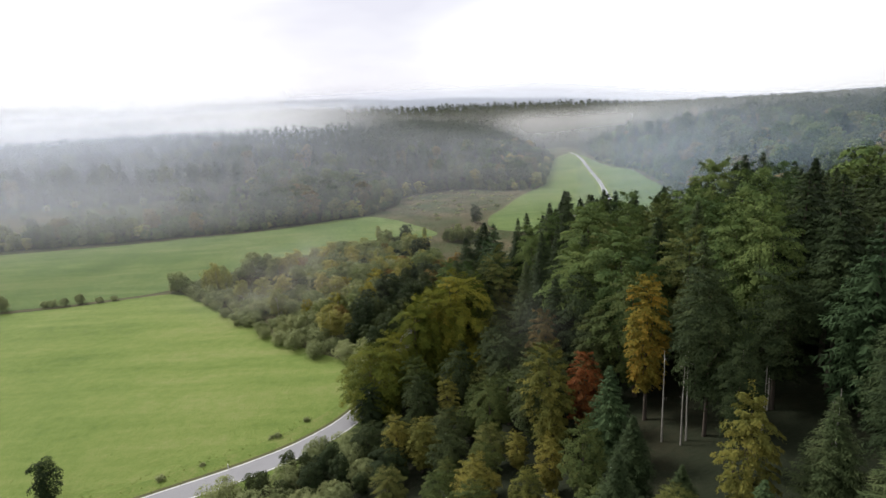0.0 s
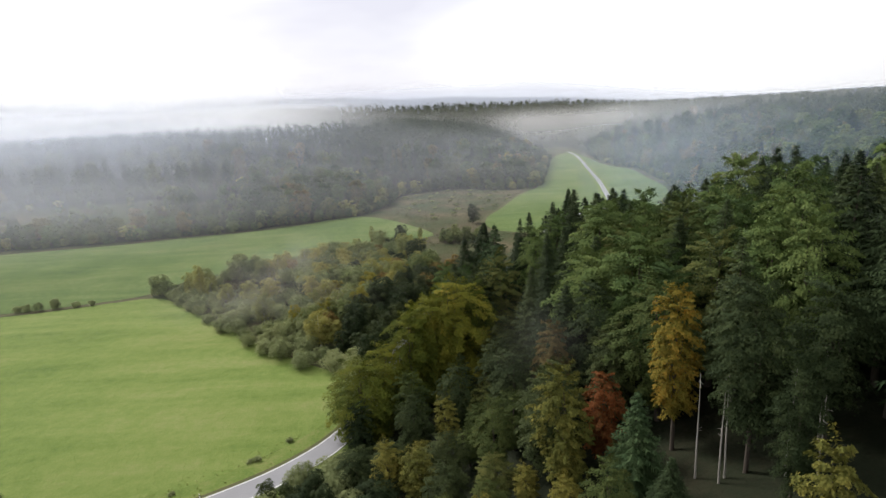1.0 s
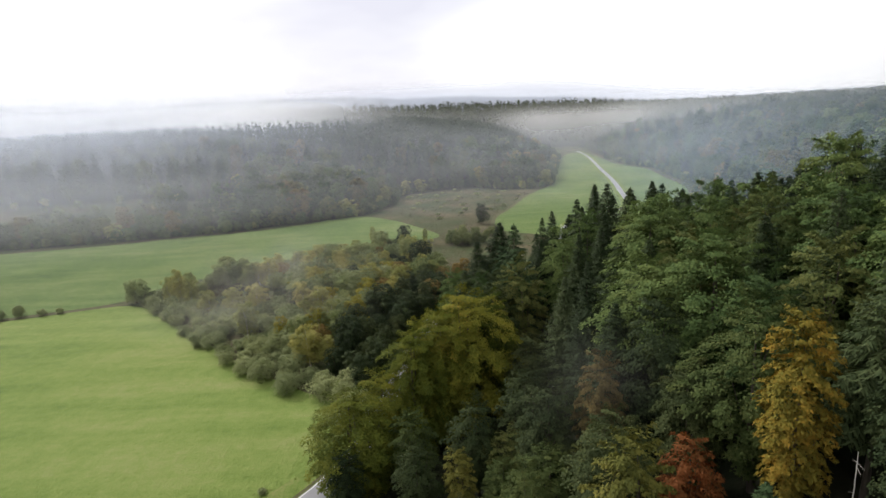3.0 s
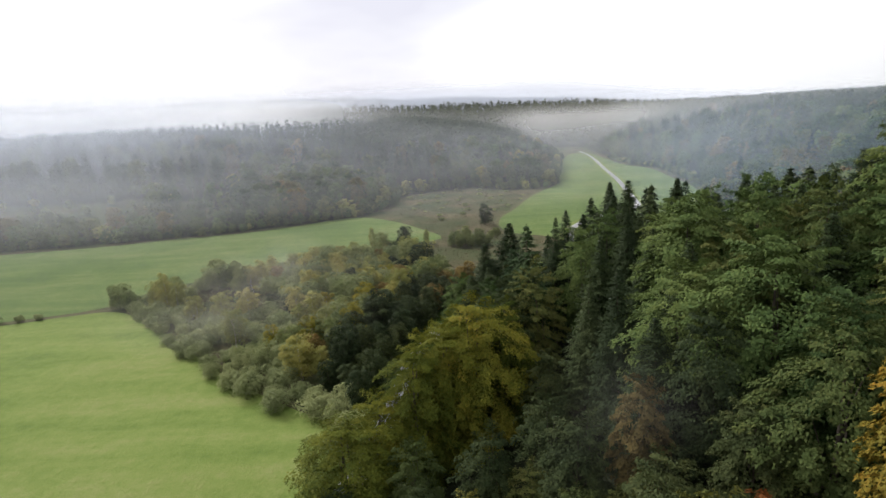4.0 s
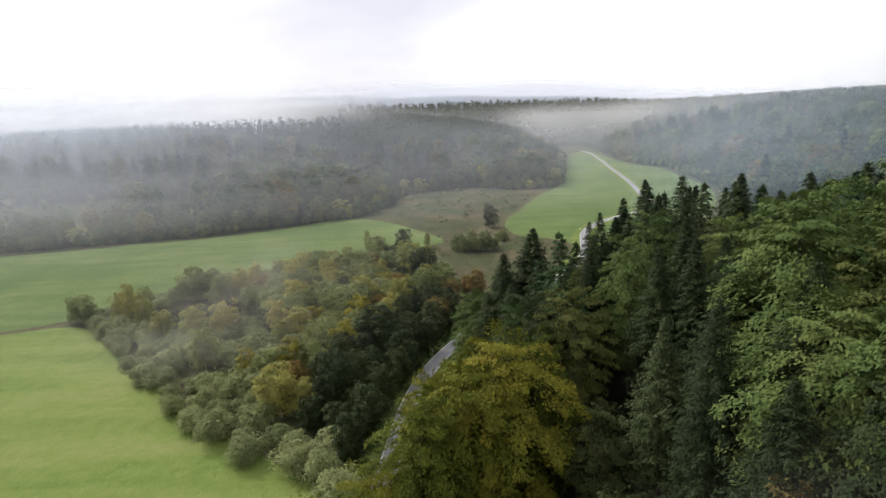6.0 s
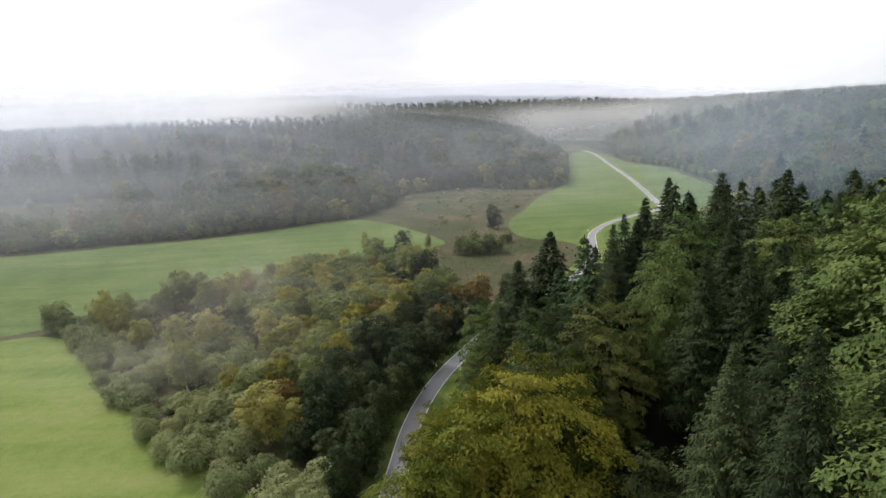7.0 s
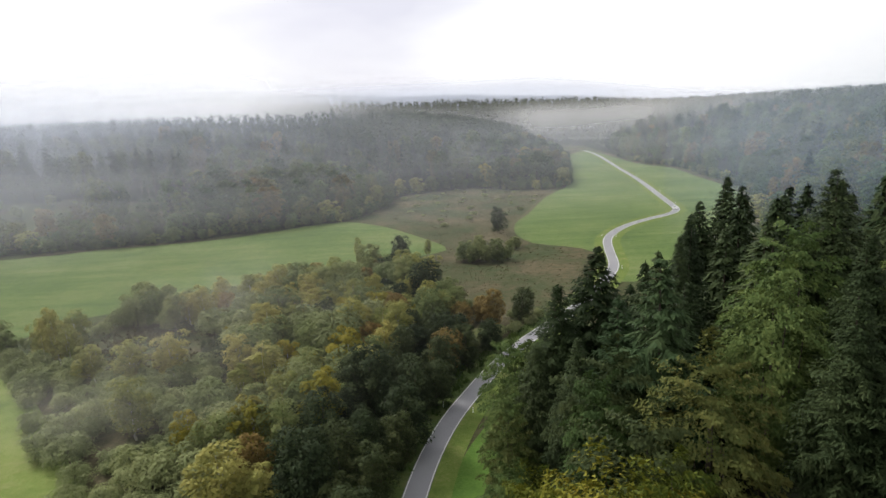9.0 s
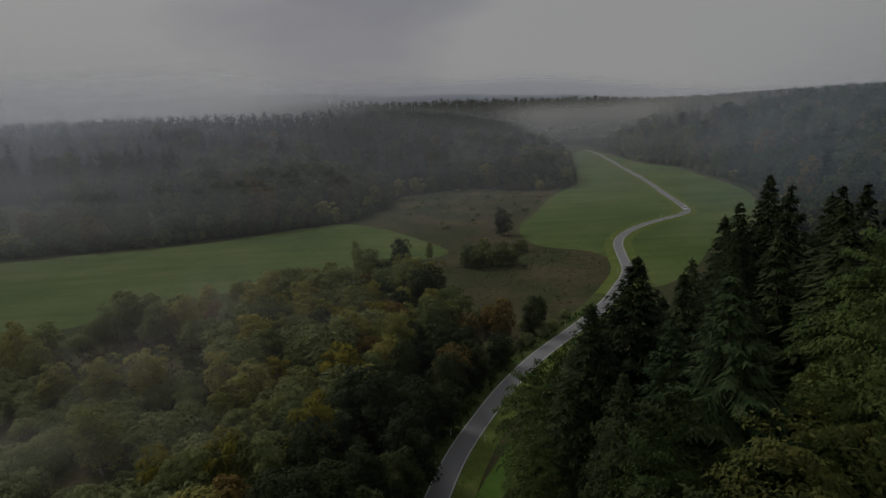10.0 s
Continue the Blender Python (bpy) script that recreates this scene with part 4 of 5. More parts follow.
for key, x, y, h, width in [
        ("alder", -70.5, 81.5, 9.0, 0.8), ("copse_oak", -108, 206, 8.5, 1.2), ("copse_oak", -103, 203.5, 7, 1.1), ("birch", -89, 199, 12.8, 1.0), ("birch", -95, 203, 9.5, 1.0), ("birch", -84, 196, 10.5, 1.0), ("copse_yellow", -35.6, 161.7, 11, 1.2), ("copse_yellow", -27, 166.6, 12.2, 1.1), ("copse_yellow", -45, 162, 9, 1.0),
        ("alder", 15, 314.5, 11.5, 1.05), ("birch", -35, 264.5, 11.5, 0.6), ("alder", -13.2, 227, 12.5, 1.35), ("copse_yellow", -24, 214.5, 8.5, 1.5), ("willow", -30.5, 197, 11.0, 1.35), ("willow", -36, 201, 9.5, 1.2), ("copse_yellow", -33, 187, 6, 1.0), ("copse_yellow", -38.5, 189, 8, 1.2), ("copse_russet", -8.4, 187.5, 9, 1.2), ("copse_oak", -41, 234, 10, 1.3), ("copse_oak", -47, 232, 10.5, 1.3), ("alder", -7.9, 201, 7.5, 0.7), ("alder", -16.5, 187.5, 10.5, 0.8), ("alder", -21.8, 270.5, 10.5, 1.15), ("birch", -13.1, 279, 6.5, 0.9),
        ("alder", -18.6, 141, 10.5, 1.0), ("alder", -17.4, 150, 9.5, 0.9), ("alder", -15.4, 158, 9, 0.9), ("alder", -20.5, 134, 9.5, 0.9), ("alder", -26, 150, 12.5, 1.2), ("alder", -20, 172, 13, 1.2), ("copse_yellow", -26, 186, 11, 1.4)]:
    plant(key, x, y, h, width, COPSE)
for x, y, h in [(-1.2, 269.8, 7.2), (3.9, 271, 9.0), (9.9, 268, 8.2), (6, 267, 6.5), (18.8, 286, 4.4), (16, 284, 3.8), (1.5, 267, 6.5), (13.5, 270, 5.0)]:
    plant("copse_oak", x, y, h, 1.1, "bushes on the heath")
for x, y, h in [(-167, 192, 6.5), (-150, 195, 3.0), (-153, 194.6, 2.6), (-146, 195.5, 3.4), (-141, 197, 4.2), (-134, 197.5, 2.4), (-129, 198.6, 2.2), (-185, 190, 3.5), (-172, 191, 3.2)]:
    plant("willow", x, y, h, 0.8, "bushes of the hedge")
for key, x, y, h in [("copse_russet", 2.8, 209, 9.5), ("copse_russet", 0.3, 212, 7.0), ("alder", 9.8, 212, 8.8), ("alder", -13, 240, 6), ("willow", 7, 206, 2.6), ("willow", 11, 210, 2.4), ("willow", 14, 214, 2.2), ("willow", 3, 203, 3.0), ("willow", 8, 214, 2.4), ("willow", 18, 220, 2.0), ("willow", -1, 200, 3.5)]:
    plant(key, x, y, h, 1.0, "bushes on the heath")
for x, y in scatter([(-34, 375), (-30, 440), (5, 465), (40, 440), (55, 420), (30, 360), (20, 335), (-5, 330)], 13.0, 61):
    plant("willow", x, y, rng.uniform(1.0, 2.2), rng.uniform(1.0, 1.7), "bushes on the heath")
for x, y, h in [(-53.9, 86.4, 1.1), (-48.0, 90.2, 0.7), (-37.6, 98.2, 0.7), (-36.4, 98.6, 1.0), (-31.9, 104.2, 0.9)]:
    plant("willow", x, y, h, 0.9, "bushes along the verge")
# bare dead stems in the dark gap of the wood
for x, y, top in [(29, 64, 30.2), (29.9, 64.6, 30.4), (27.3, 66, 30.0), (42.2, 55, 29.4), (37, 60, 30), (41, 66, 36), (35, 62, 32)]:
    z = ground_at(x, y)
    r = np.random.RandomState(int(x * 10))
    v, f = straight_trunk(r, top - z, 0.12, 7)
    root = tagged(new("dead_tree"), "bare bleached trunk of a dead spruce", "tree")
    root.matrix_basis = pose(x, y, z)
    ob = new("trunk", mesh_of("trunk", v, f, PALE_BARK, True))
    ob.parent = root
    for k in range(8):
        a, zz = r.uniform(0, 6.28), r.uniform(0.35, 0.95) * (top - z)
        q = r.uniform(0.25, 0.9)
        stub = new("branch_stub", mesh_of("branch_stub", *tube([(0, 0, zz), (math.cos(a) * q, math.sin(a) * q, zz - 0.1 * q)], [0.025, 0.01], 4), PALE_BARK))
        stub.parent = root
    PLACED.append((x, y))

# the near wood: spruces with green beeches among them
NEAR_WOOD = [(0, 40), (-6, 60), (-16, 78), (-20, 90), (-9, 100), (-6, 112), (4, 118), (3, 140), (5, 153), (11, 165), (25, 180), (40, 193), (62, 176), (85, 160), (120, 138), (120, 60), (95, 30), (20, 10)]
GAP = [(23, 44), (23, 69), (38, 71), (41, 62), (38, 44)]
for x, y in scatter(NEAR_WOOD, 5.6, 11, lambda p: ~inside(p, GAP) & ~inside(p, [(-30, 98), (-30, 124), (8, 124), (13, 134), (25, 136), (25, 112), (25, 106), (23, 98), (8, 98)])):
    steep = 0.5 - 0.36 * float(smooth(112, 126, y))
    top = min(29.5 + 0.2 * min(x, 20) + steep * max(0, x - 20) - 0.1 * max(0, y - 155), ground_at(x, y) + 31, 49.0) + rng.normal(0, 1.6)
    if y > 132:
        # the wood steps down to its corner by the lane
        top = min(top, 27.0 - 0.28 * (y - 155) + 0.97 * max(-6.0, x - 15.2 - 0.333 * (y - 155)), 37.5 - 0.12 * (y - 155) + 0.14 * max(0, x - 55)) - rng.uniform(0, 3.0)
        if top < ground_at(x, y) + 7:
            continue
    if y < 68 and x < 26:
        top -= 5
    if y < 102 and x < 4:
        top = 16 + 0.55 * x - 0.05 * (102 - y) + rng.normal(0, 1)
    u = rng.uniform()
    near = y < 150 and x < 85
    band = x - 16 - (y - 80) * 0.55
    leafy = 1.0 if y < 100 and x < 15 else 0.85 if 29 < x < 48 and 86 < y < 128 else 0.55 if x < 4 else (0.5 if 0 < band < 36 and 68 < y < 128 else 0.0 if y < 68 else (0.5 if x < 48 else 0.12) if x > 34 and y < 140 else 0.08)
    key = ("green" if u < leafy * (0.6 if x < 6 else 0.88) else "oak") if u < leafy else ("spruce" if u < leafy + (1 - leafy) * 0.8 else "fir")
    if key in ("green", "oak") and x < 17 and u < 0.8:
        key = "dull"
        top -= 8.0 if y < 104 and x >= 4 else 2.0
        if y < 74:
            key = "oak"
    elif key == "green" and x < 36 and 90 < y < 136:
        key = "green_close"
    if 66 < y < 84 and 20 < x < 62 and key in ("spruce", "fir"):
        key = "spruce_tall"
    elif not near:
        key = {"green": "green_far", "oak": "green_far", "spruce": "spruce_far", "fir": "spruce_far"}.get(key, key)
    if key == "spruce" and x < 46 and 36 < y < 165:
        key = "spruce_close"
    plant_to(key, x, y, top - (2.5 if key in ("oak",) else 0), rng.uniform(0.78, 1.05) if key in ("green", "oak") else rng.uniform(0.95, 1.3), WOOD)

# young growth in the gap and along the lane
for x, y in scatter(GAP, 6.6, 12, lambda p: np.hypot(p[:, 0] - 34, p[:, 1] - 53) > 8):
    plant("spruce_close", x, y, rng.uniform(6, 11), rng.uniform(0.75, 1.05), WOOD)
# low broadleaved trees at the near edge of the wood
for x, y in scatter([(2, 40), (-2, 62), (-12, 84), (-8, 96), (16, 96), (20, 70), (20, 40)], 4.4, 14):
    plant(["yellow", "oak", "yellow", "oak"][int(rng.uniform(0, 4))], x, y, rng.uniform(6, 11), rng.uniform(0.8, 1.1), WOOD)
for x, y in scatter([(-33, 84), (-27, 91), (-20, 96), (-14, 90), (-16, 76), (-30, 62), (-46, 66), (-44, 74), (-37, 79)], 3.0, 13):
    plant("alder" if rng.uniform() < 0.4 else "willow", x, y, rng.uniform(3.5, 6.5), rng.uniform(0.8, 1.1), WOOD)

# the damp copse
COPSE_RING = [(-107, 203.5), (-91.5, 188.5), (-76.5, 172.5), (-55.5, 151), (-38.5, 137), (-27, 129), (-22, 121), (-20, 128), (-18, 145), (-15.5, 160), (-11, 172), (-3, 184), (3, 193), (-2, 205), (-8, 225), (-12, 250), (-22, 262), (-42, 254), (-62, 240), (-82, 228), (-98, 216)]
GLADE = [(-93, 212), (-87, 203), (-78, 191), (-66, 189), (-55, 197), (-56, 210), (-70, 216), (-84, 219)]
field_edge = [(-106, 205), (-90, 190), (-75, 174.5), (-54, 153), (-37, 139), (-26, 131), (-22, 121)]
for x, y in scatter(COPSE_RING, 3.9, 21, lambda p: ~inside(p, GLADE), 3.4):
    d = float(near_line(np.array([(x, y)]), field_edge)[0])
    u = rng.uniform()
    if d < 9 or d < 26 and u > 0.3 and x < -46:
        plant("willow", x, y, rng.uniform(2.8, 5.6), rng.uniform(0.95, 1.3), COPSE)
    elif x > -34 and near_line(np.array([(x, y)]), ROAD)[0] < 17 and u < 0.88:
        plant("alder", x, y, rng.uniform(6, 11), rng.uniform(0.9, 1.2), COPSE)
    elif u < 0.3:
        plant("birch", x, y, rng.uniform(6.5, 11.5), rng.uniform(1.15, 1.6), COPSE)
    elif u < 0.62:
        plant("willow", x, y, rng.uniform(5, 9.5), rng.uniform(0.95, 1.25), COPSE)
    elif u < 0.68:
        plant("alder", x, y, rng.uniform(6, 10), rng.uniform(0.9, 1.2), COPSE)
    elif u < 0.88:
        plant("copse_oak", x, y, rng.uniform(6.5, 11.5), rng.uniform(1.05, 1.45), COPSE)
    elif u < 0.94:
        plant("copse_yellow", x, y, rng.uniform(6, 8.5), 1.0, COPSE)
    else:
        plant("copse_russet", x, y, rng.uniform(6, 9), 1.0, COPSE)

# the misty slope on the far side of the valley
edge_l = LEFT_FOOT[1:]
FRONT_L = [(-330, 296), (-190, 315), (-126, 329), (-83, 348), (-55, 363), (-41, 400), (-37, 446), (10, 473), (45, 449), (73, 453), (91, 521), (111, 611), (139, 736), (100, 760), (40, 620), (-40, 540), (-330, 500)]
for x, y in scatter(FRONT_L, 8.9, 31, lambda p: ~inside(p, CLEARING)):
    d = float(near_line(np.array([(x, y)]), edge_l)[0])
    u = rng.uniform()
    wide = rng.uniform(1.0, 1.4)
    if x < -140 and y < 345:
        wide = rng.uniform(1.1, 1.6)
        key, h = "birch_mid" if u < 0.25 else "oak_mid" if u < 0.62 else "green_mid" if u < 0.93 else "russet_mid", rng.uniform(9, 16)
    elif d < 8:
        key, h = "birch_mid" if u < 0.18 else "oak_mid" if u < 0.65 else "green_mid", rng.uniform(8, 15)
    elif x < -150 or y > 470 and x < 0:
        key, h, wide = "larch_mid" if u < 0.4 else "spruce_mid" if u < 0.6 else "oak_mid" if u < 0.95 else "russet_mid", rng.uniform(22, 28), 1.0
    else:
        key, h = "oak_mid" if u < 0.42 else "green_mid" if u < 0.78 else "spruce_mid" if u < 0.86 else "russet_mid" if u < 0.96 else "yellow_mid", rng.uniform(14, 23)
    if d < 9 and x > -200 or KINDS[key]["used"] < KINDS[key]["count"]:
        plant(key, x, y, h, wide, SLOPE_L)
    else:
        crowd(key, x, y, h, wide)
for x, y in scatter(CLEARING, 13.0, 33):
    if abs(x) < 440:
        crowd("birch_mid" if rng.uniform() < 0.6 else "oak_mid", x, y, rng.uniform(2.5, 6.5), 1.2)
# low growth that closes the edge of the wood
for x, y in curve_points(LEFT_FOOT[1:14], 4.5):
    if -400 < x < 150 and y < 780:
        crowd("oak_mid" if rng.uniform() < 0.5 else "green_mid" if rng.uniform() < 0.7 else "birch_mid", x + rng.normal(0, 1.2), y + rng.uniform(0, 3), rng.uniform(4, 8), rng.uniform(1.1, 1.6))
join_crowd("misty_wood", "misty mixed autumn wood on the slope ahead")

# the slope to the right of the lane, farther on
FRONT_R = [(40, 199), (60, 197), (95, 214), (110, 247), (110, 286), (132, 319), (170, 400), (183, 484), (192, 543), (184, 600), (188, 680), (205, 790), (330, 790), (330, 480), (260, 300), (200, 220), (130, 142), (88, 164), (64, 180)]
edge_r = RIGHT_FOOT[1:12]
for x, y in scatter(FRONT_R, 10.8, 41):
    d = float(near_line(np.array([(x, y)]), edge_r)[0])
    u = rng.uniform()
    key = "oak_mid" if u < 0.36 else "green_mid" if u < 0.76 else "spruce_mid" if u < 0.88 else "russet_mid"
    h = rng.uniform(20, 25) if key == "spruce_mid" else rng.uniform(12, 25)
    if y < 330 and key in ("green_mid", "spruce_mid"):
        key = "green_far" if key == "green_mid" else "spruce_far"
    if d < 8:
        plant(key, x, y, h, 1.0, SLOPE_R)
    else:
        crowd(key, x, y, h, rng.uniform(0.95, 1.3))
for x, y in curve_points(RIGHT_FOOT[1:11], 4.5):
    if y > 215:
        crowd("oak_mid" if rng.uniform() < 0.5 else "green_mid" if rng.uniform() < 0.7 else "birch_mid", x + rng.normal(0, 1.2), y + rng.uniform(0, 3), rng.uniform(4, 8), rng.uniform(1.1, 1.6))
join_crowd("misty_wood", "misty mixed autumn wood on the hillside across the lane")


# ---- woods too far to count ----
def far_wood(name, ring, gap, seed, leaves, size, hs, label, mat, conifers=0.4):
    r = np.random.RandomState(seed)
    ring = np.array(ring, float)
    lo, hi = ring.min(0), ring.max(0)
    g = np.stack(np.meshgrid(np.arange(lo[0], hi[0], gap), np.arange(lo[1], hi[1], gap)), -1).reshape(-1, 2)
    g = g + r.uniform(-0.45, 0.45, g.shape) * gap
    g = g[inside(g, ring) & ~inside(g, VALLEY) & (np.abs(g[:, 0]) < 0.95 * g[:, 1] + 60)]
    z = ground(g)
    n = len(g)
    hh = r.uniform(*hs, n)
    con = r.uniform(size=n) < conifers
    out = []
    for k in range(leaves):
        u = (k + r.uniform(0, 1, n)) / leaves
        a = r.uniform(0, 6.283, n)
        wide = np.where(con, 0.17 * hh * (1 - u) ** 0.8 + 0.2, 0.30 * hh * np.sqrt(np.maximum(0, 1 - (2 * u - 0.9) ** 2 * 0.8)))
        c = np.stack([g[:, 0] + np.cos(a) * wide, g[:, 1] + np.sin(a) * wide, z + hh * (0.25 + 0.75 * u)], 1)
        nrm = np.stack([np.cos(a), np.sin(a), 0.3 + u], 1) + r.normal(0, 0.3, (n, 3))
        al = np.stack([np.cos(a) * 0.4, np.sin(a) * 0.4, np.where(con, 1.0, 0.3)], 1) + r.normal(0, 0.4, (n, 3))
        out.append(leaf_faces(c, nrm, al, size * r.uniform(0.7, 1.4, n), size * r.uniform(0.5, 1.0, n), 3).reshape(n, 9))
    v = np.stack(out, 1).reshape(-1, 3)
    tagged(new(name, fast_mesh(name, v, 3, mat)), label, "woods", kind="stuff")


FAR_MIX = foliage("far_mixed_leaves", [(0.018, 0.032, 0.014), (0.035, 0.052, 0.020), (0.065, 0.070, 0.026), (0.095, 0.080, 0.030)], 0.1, 0.2)
far_wood("far_wood", [(-900, 300), (-330, 290), (-330, 480), (-40, 540), (40, 620), (100, 760), (145, 900), (60, 1000), (-900, 900)], 8.5, 51, 64, 1.7, (18, 27), "misty mixed wood covering the slope ahead", FAR_MIX, 0.5)
far_wood("far_wood", [(330, 480), (330, 790), (205, 790), (214, 900), (240, 1000), (800, 1000), (800, 250), (260, 300)], 9.0, 52, 48, 1.9, (16, 25), "misty mixed wood covering the hillside across the lane", FAR_MIX, 0.35)
far_wood("far_wood", [(-1900, 900), (60, 1000), (145, 900), (214, 900), (240, 1000), (1500, 1000), (1500, 1900), (-1900, 1900)], 14.0, 53, 20, 4.0, (18, 26), "hazy wood along the far ridge", FAR_MIX, 0.5)

# ---- mist ----
def mist_sheet(name, xs, ys, height, density, mat, label):
    """A layer of mist over the land: height and density are functions of points (n, 2)."""
    p = np.stack(np.meshgrid(xs, ys), -1).reshape(-1, 2)
    v = np.column_stack([p, height(p)])
    w, h = len(xs), len(ys)
    f = [(j * w + i, j * w + i + 1, (j + 1) * w + i + 1, (j + 1) * w + i) for j in range(h - 1) for i in range(w - 1)]
    me = mesh_of(name, v, f, mat, True)
    at = me.attributes.new("mist_amount", "FLOAT", "POINT")
    at.data.foreach_set("value", np.clip(density(p), 0, 1).astype(np.float32))
    tagged(new(name, me), label, "mist", kind="stuff")


def mist_bank(name, ends, bottom, top, density, mat, label, bow=0.0):
    """A standing bank of mist between two ends, densest between bottom and top, thinning out above and below."""
    (ax, ay), (bx, by) = ends
    us, vs = np.linspace(0, 1, 60), np.linspace(0, 1, 16)
    U, V = np.meshgrid(us, vs)
    x, y = ax + (bx - ax) * U, ay + (by - ay) * U + bow * np.sin(U * 3.1416) + 3 * np.sin(U * 9)
    z = bottom + (top - bottom) * V
    f = [(j * 60 + i, j * 60 + i + 1, (j + 1) * 60 + i + 1, (j + 1) * 60 + i) for j in range(15) for i in range(59)]
    me = mesh_of(name, np.column_stack([x.ravel(), y.ravel(), z.ravel()]), f, mat, True)
    at = me.attributes.new("mist_amount", "FLOAT", "POINT")
    at.data.foreach_set("value", np.clip(density(U.ravel(), V.ravel()), 0, 1).astype(np.float32))
    tagged(new(name, me), label, "mist", kind="stuff")


def land(p):
    """The land smoothed out, on which the mist lies."""
    return sum(ground(p + np.array(o)) for o in ((0, 0), (40, 0), (-40, 0), (0, 40), (0, -40))) / 5


def mist_curtain(name, line, top, amount, mat, label, foot=20.0, step=14, bottom=-1.0, slump=lambda p: 0.0):
    """A veil of mist that stands along a line; it thins out towards the ground and towards its top. amount: from points (n, 2)."""
    pts = curve_points(line, step)
    n, rows = len(pts), 18
    V = np.repeat(np.linspace(0, 1, rows) ** 1.2, n)
    p = np.tile(pts, (rows, 1))
    floor = np.tile(land(pts), rows)
    z = bottom + (top - bottom) * V
    f = [(j * n + i, j * n + i + 1, (j + 1) * n + i + 1, (j + 1) * n + i) for j in range(rows - 1) for i in range(n - 1)]
    me = mesh_of(name, np.column_stack([p, z]), f, mat, True)
    at = me.attributes.new("mist_amount", "FLOAT", "POINT")
    at.data.foreach_set("value", np.clip(amount(p) * smooth(0, foot, z - floor) * smooth(1.0, 0.5, np.minimum(1, V * (1 + slump(p)))), 0, 1).astype(np.float32))
    tagged(new(name, me), label, "mist", kind="stuff")


MIST = mist_material("thin_mist", 1.0, (0.007, 0.009, 0.012), 0.1, 0.8)
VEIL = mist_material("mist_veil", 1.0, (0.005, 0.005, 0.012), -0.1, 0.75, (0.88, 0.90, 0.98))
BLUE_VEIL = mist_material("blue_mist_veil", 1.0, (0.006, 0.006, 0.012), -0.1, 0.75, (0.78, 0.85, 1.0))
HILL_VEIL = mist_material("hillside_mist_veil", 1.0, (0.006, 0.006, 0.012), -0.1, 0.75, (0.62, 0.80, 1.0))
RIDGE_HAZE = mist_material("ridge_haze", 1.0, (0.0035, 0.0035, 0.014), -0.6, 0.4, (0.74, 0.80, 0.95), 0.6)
MIST_BANK = mist_material("mist_bank", 1.0, (0.0035, 0.0035, 0.014), 0.0, 0.55, (0.97, 0.97, 0.97), 0.85)
MIST_WISP = mist_material("mist_wisp", 1.0, (0.035, 0.045, 0.05), 0.32, 0.72, (0.95, 0.92, 0.88))
mx, my = np.arange(-900, 700, 20.0), np.arange(120, 1250, 20.0)


def haze(amount, start, full):
    def at(p):
        wood = smooth(-20, 30, p[:, 0]) * smooth(330, 230, p[:, 1])
        return amount * smooth(1000, 700, p[:, 1]) * smooth(start, full, p[:, 1] - 0.3 * p[:, 0]) * smooth(700, 400, p[:, 0]) * (1 - 0.4 * smooth(-50, 200, p[:, 0])) * (1 - wood) * smooth(40, 14, land(p))
    return at


def over(h):
    return lambda p: land(p) + h + 2 * wave(p, 150, int(h))


mist_sheet("mist_layer", mx, my, over(16), haze(0.12, 130, 330), MIST, "thin mist lying over the valley meadows")
mist_sheet("mist_layer", mx, my, over(29), haze(0.12, 150, 420), MIST, "thin mist lying over the valley and the woods")
fade = lambda v, lo, hi: smooth(0, lo, v) * smooth(1, hi, v)


def across(y, bow):
    """A gently bowed line across the valley."""
    return [(x, y + bow * (x / 600) ** 2) for x in range(-900, 701, 100)]


for y, bow, left, right in ((262, -20, 0.17, 0.08), (330, -30, 0.18, 0.12), (412, -10, 0.18, 0.16), (490, -30, 0.17, 0.18), (600, -40, 0.18, 0.2)):
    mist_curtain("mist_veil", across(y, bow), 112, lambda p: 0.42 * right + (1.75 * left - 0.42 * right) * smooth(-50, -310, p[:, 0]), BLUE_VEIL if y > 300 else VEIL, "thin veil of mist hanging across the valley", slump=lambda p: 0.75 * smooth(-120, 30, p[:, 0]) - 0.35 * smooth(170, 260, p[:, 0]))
mist_bank("mist_bank", [(-1300, 520), (260, 670)], 20, 96, lambda u, v: 0.78 * fade(v, 0.3, 0.7) * smooth(0.82, 0.66, u), MIST_BANK, "white bank of mist behind the wooded slope", 60)
mist_bank("mist_bank", [(-1500, 900), (700, 950)], 0, 92, lambda u, v: (0.18 + 0.7 * smooth(0.62, 0.4, u)) * fade(v, 0.3, 0.45) * smooth(1.0, 0.8, u), MIST_BANK, "white bank of mist below the far ridge", 80)
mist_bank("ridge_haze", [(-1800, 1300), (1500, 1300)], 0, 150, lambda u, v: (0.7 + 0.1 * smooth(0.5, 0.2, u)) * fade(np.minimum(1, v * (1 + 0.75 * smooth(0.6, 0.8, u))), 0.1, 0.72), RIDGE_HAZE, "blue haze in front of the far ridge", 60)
mist_bank("mist_bank", [(-1800, 1230), (0, 1230)], 0, 190, lambda u, v: 0.8 * fade(v, 0.1, 0.7) * smooth(0.95, 0.6, u), MIST_BANK, "white haze before the far ridge", 40)
mist_bank("mist_bank", [(150, 690), (900, 560)], 20, 80, lambda u, v: 0.25 * fade(v, 0.4, 0.5) * smooth(0, 0.2, u), MIST_BANK, "drift of mist on the upper hillside", 60)
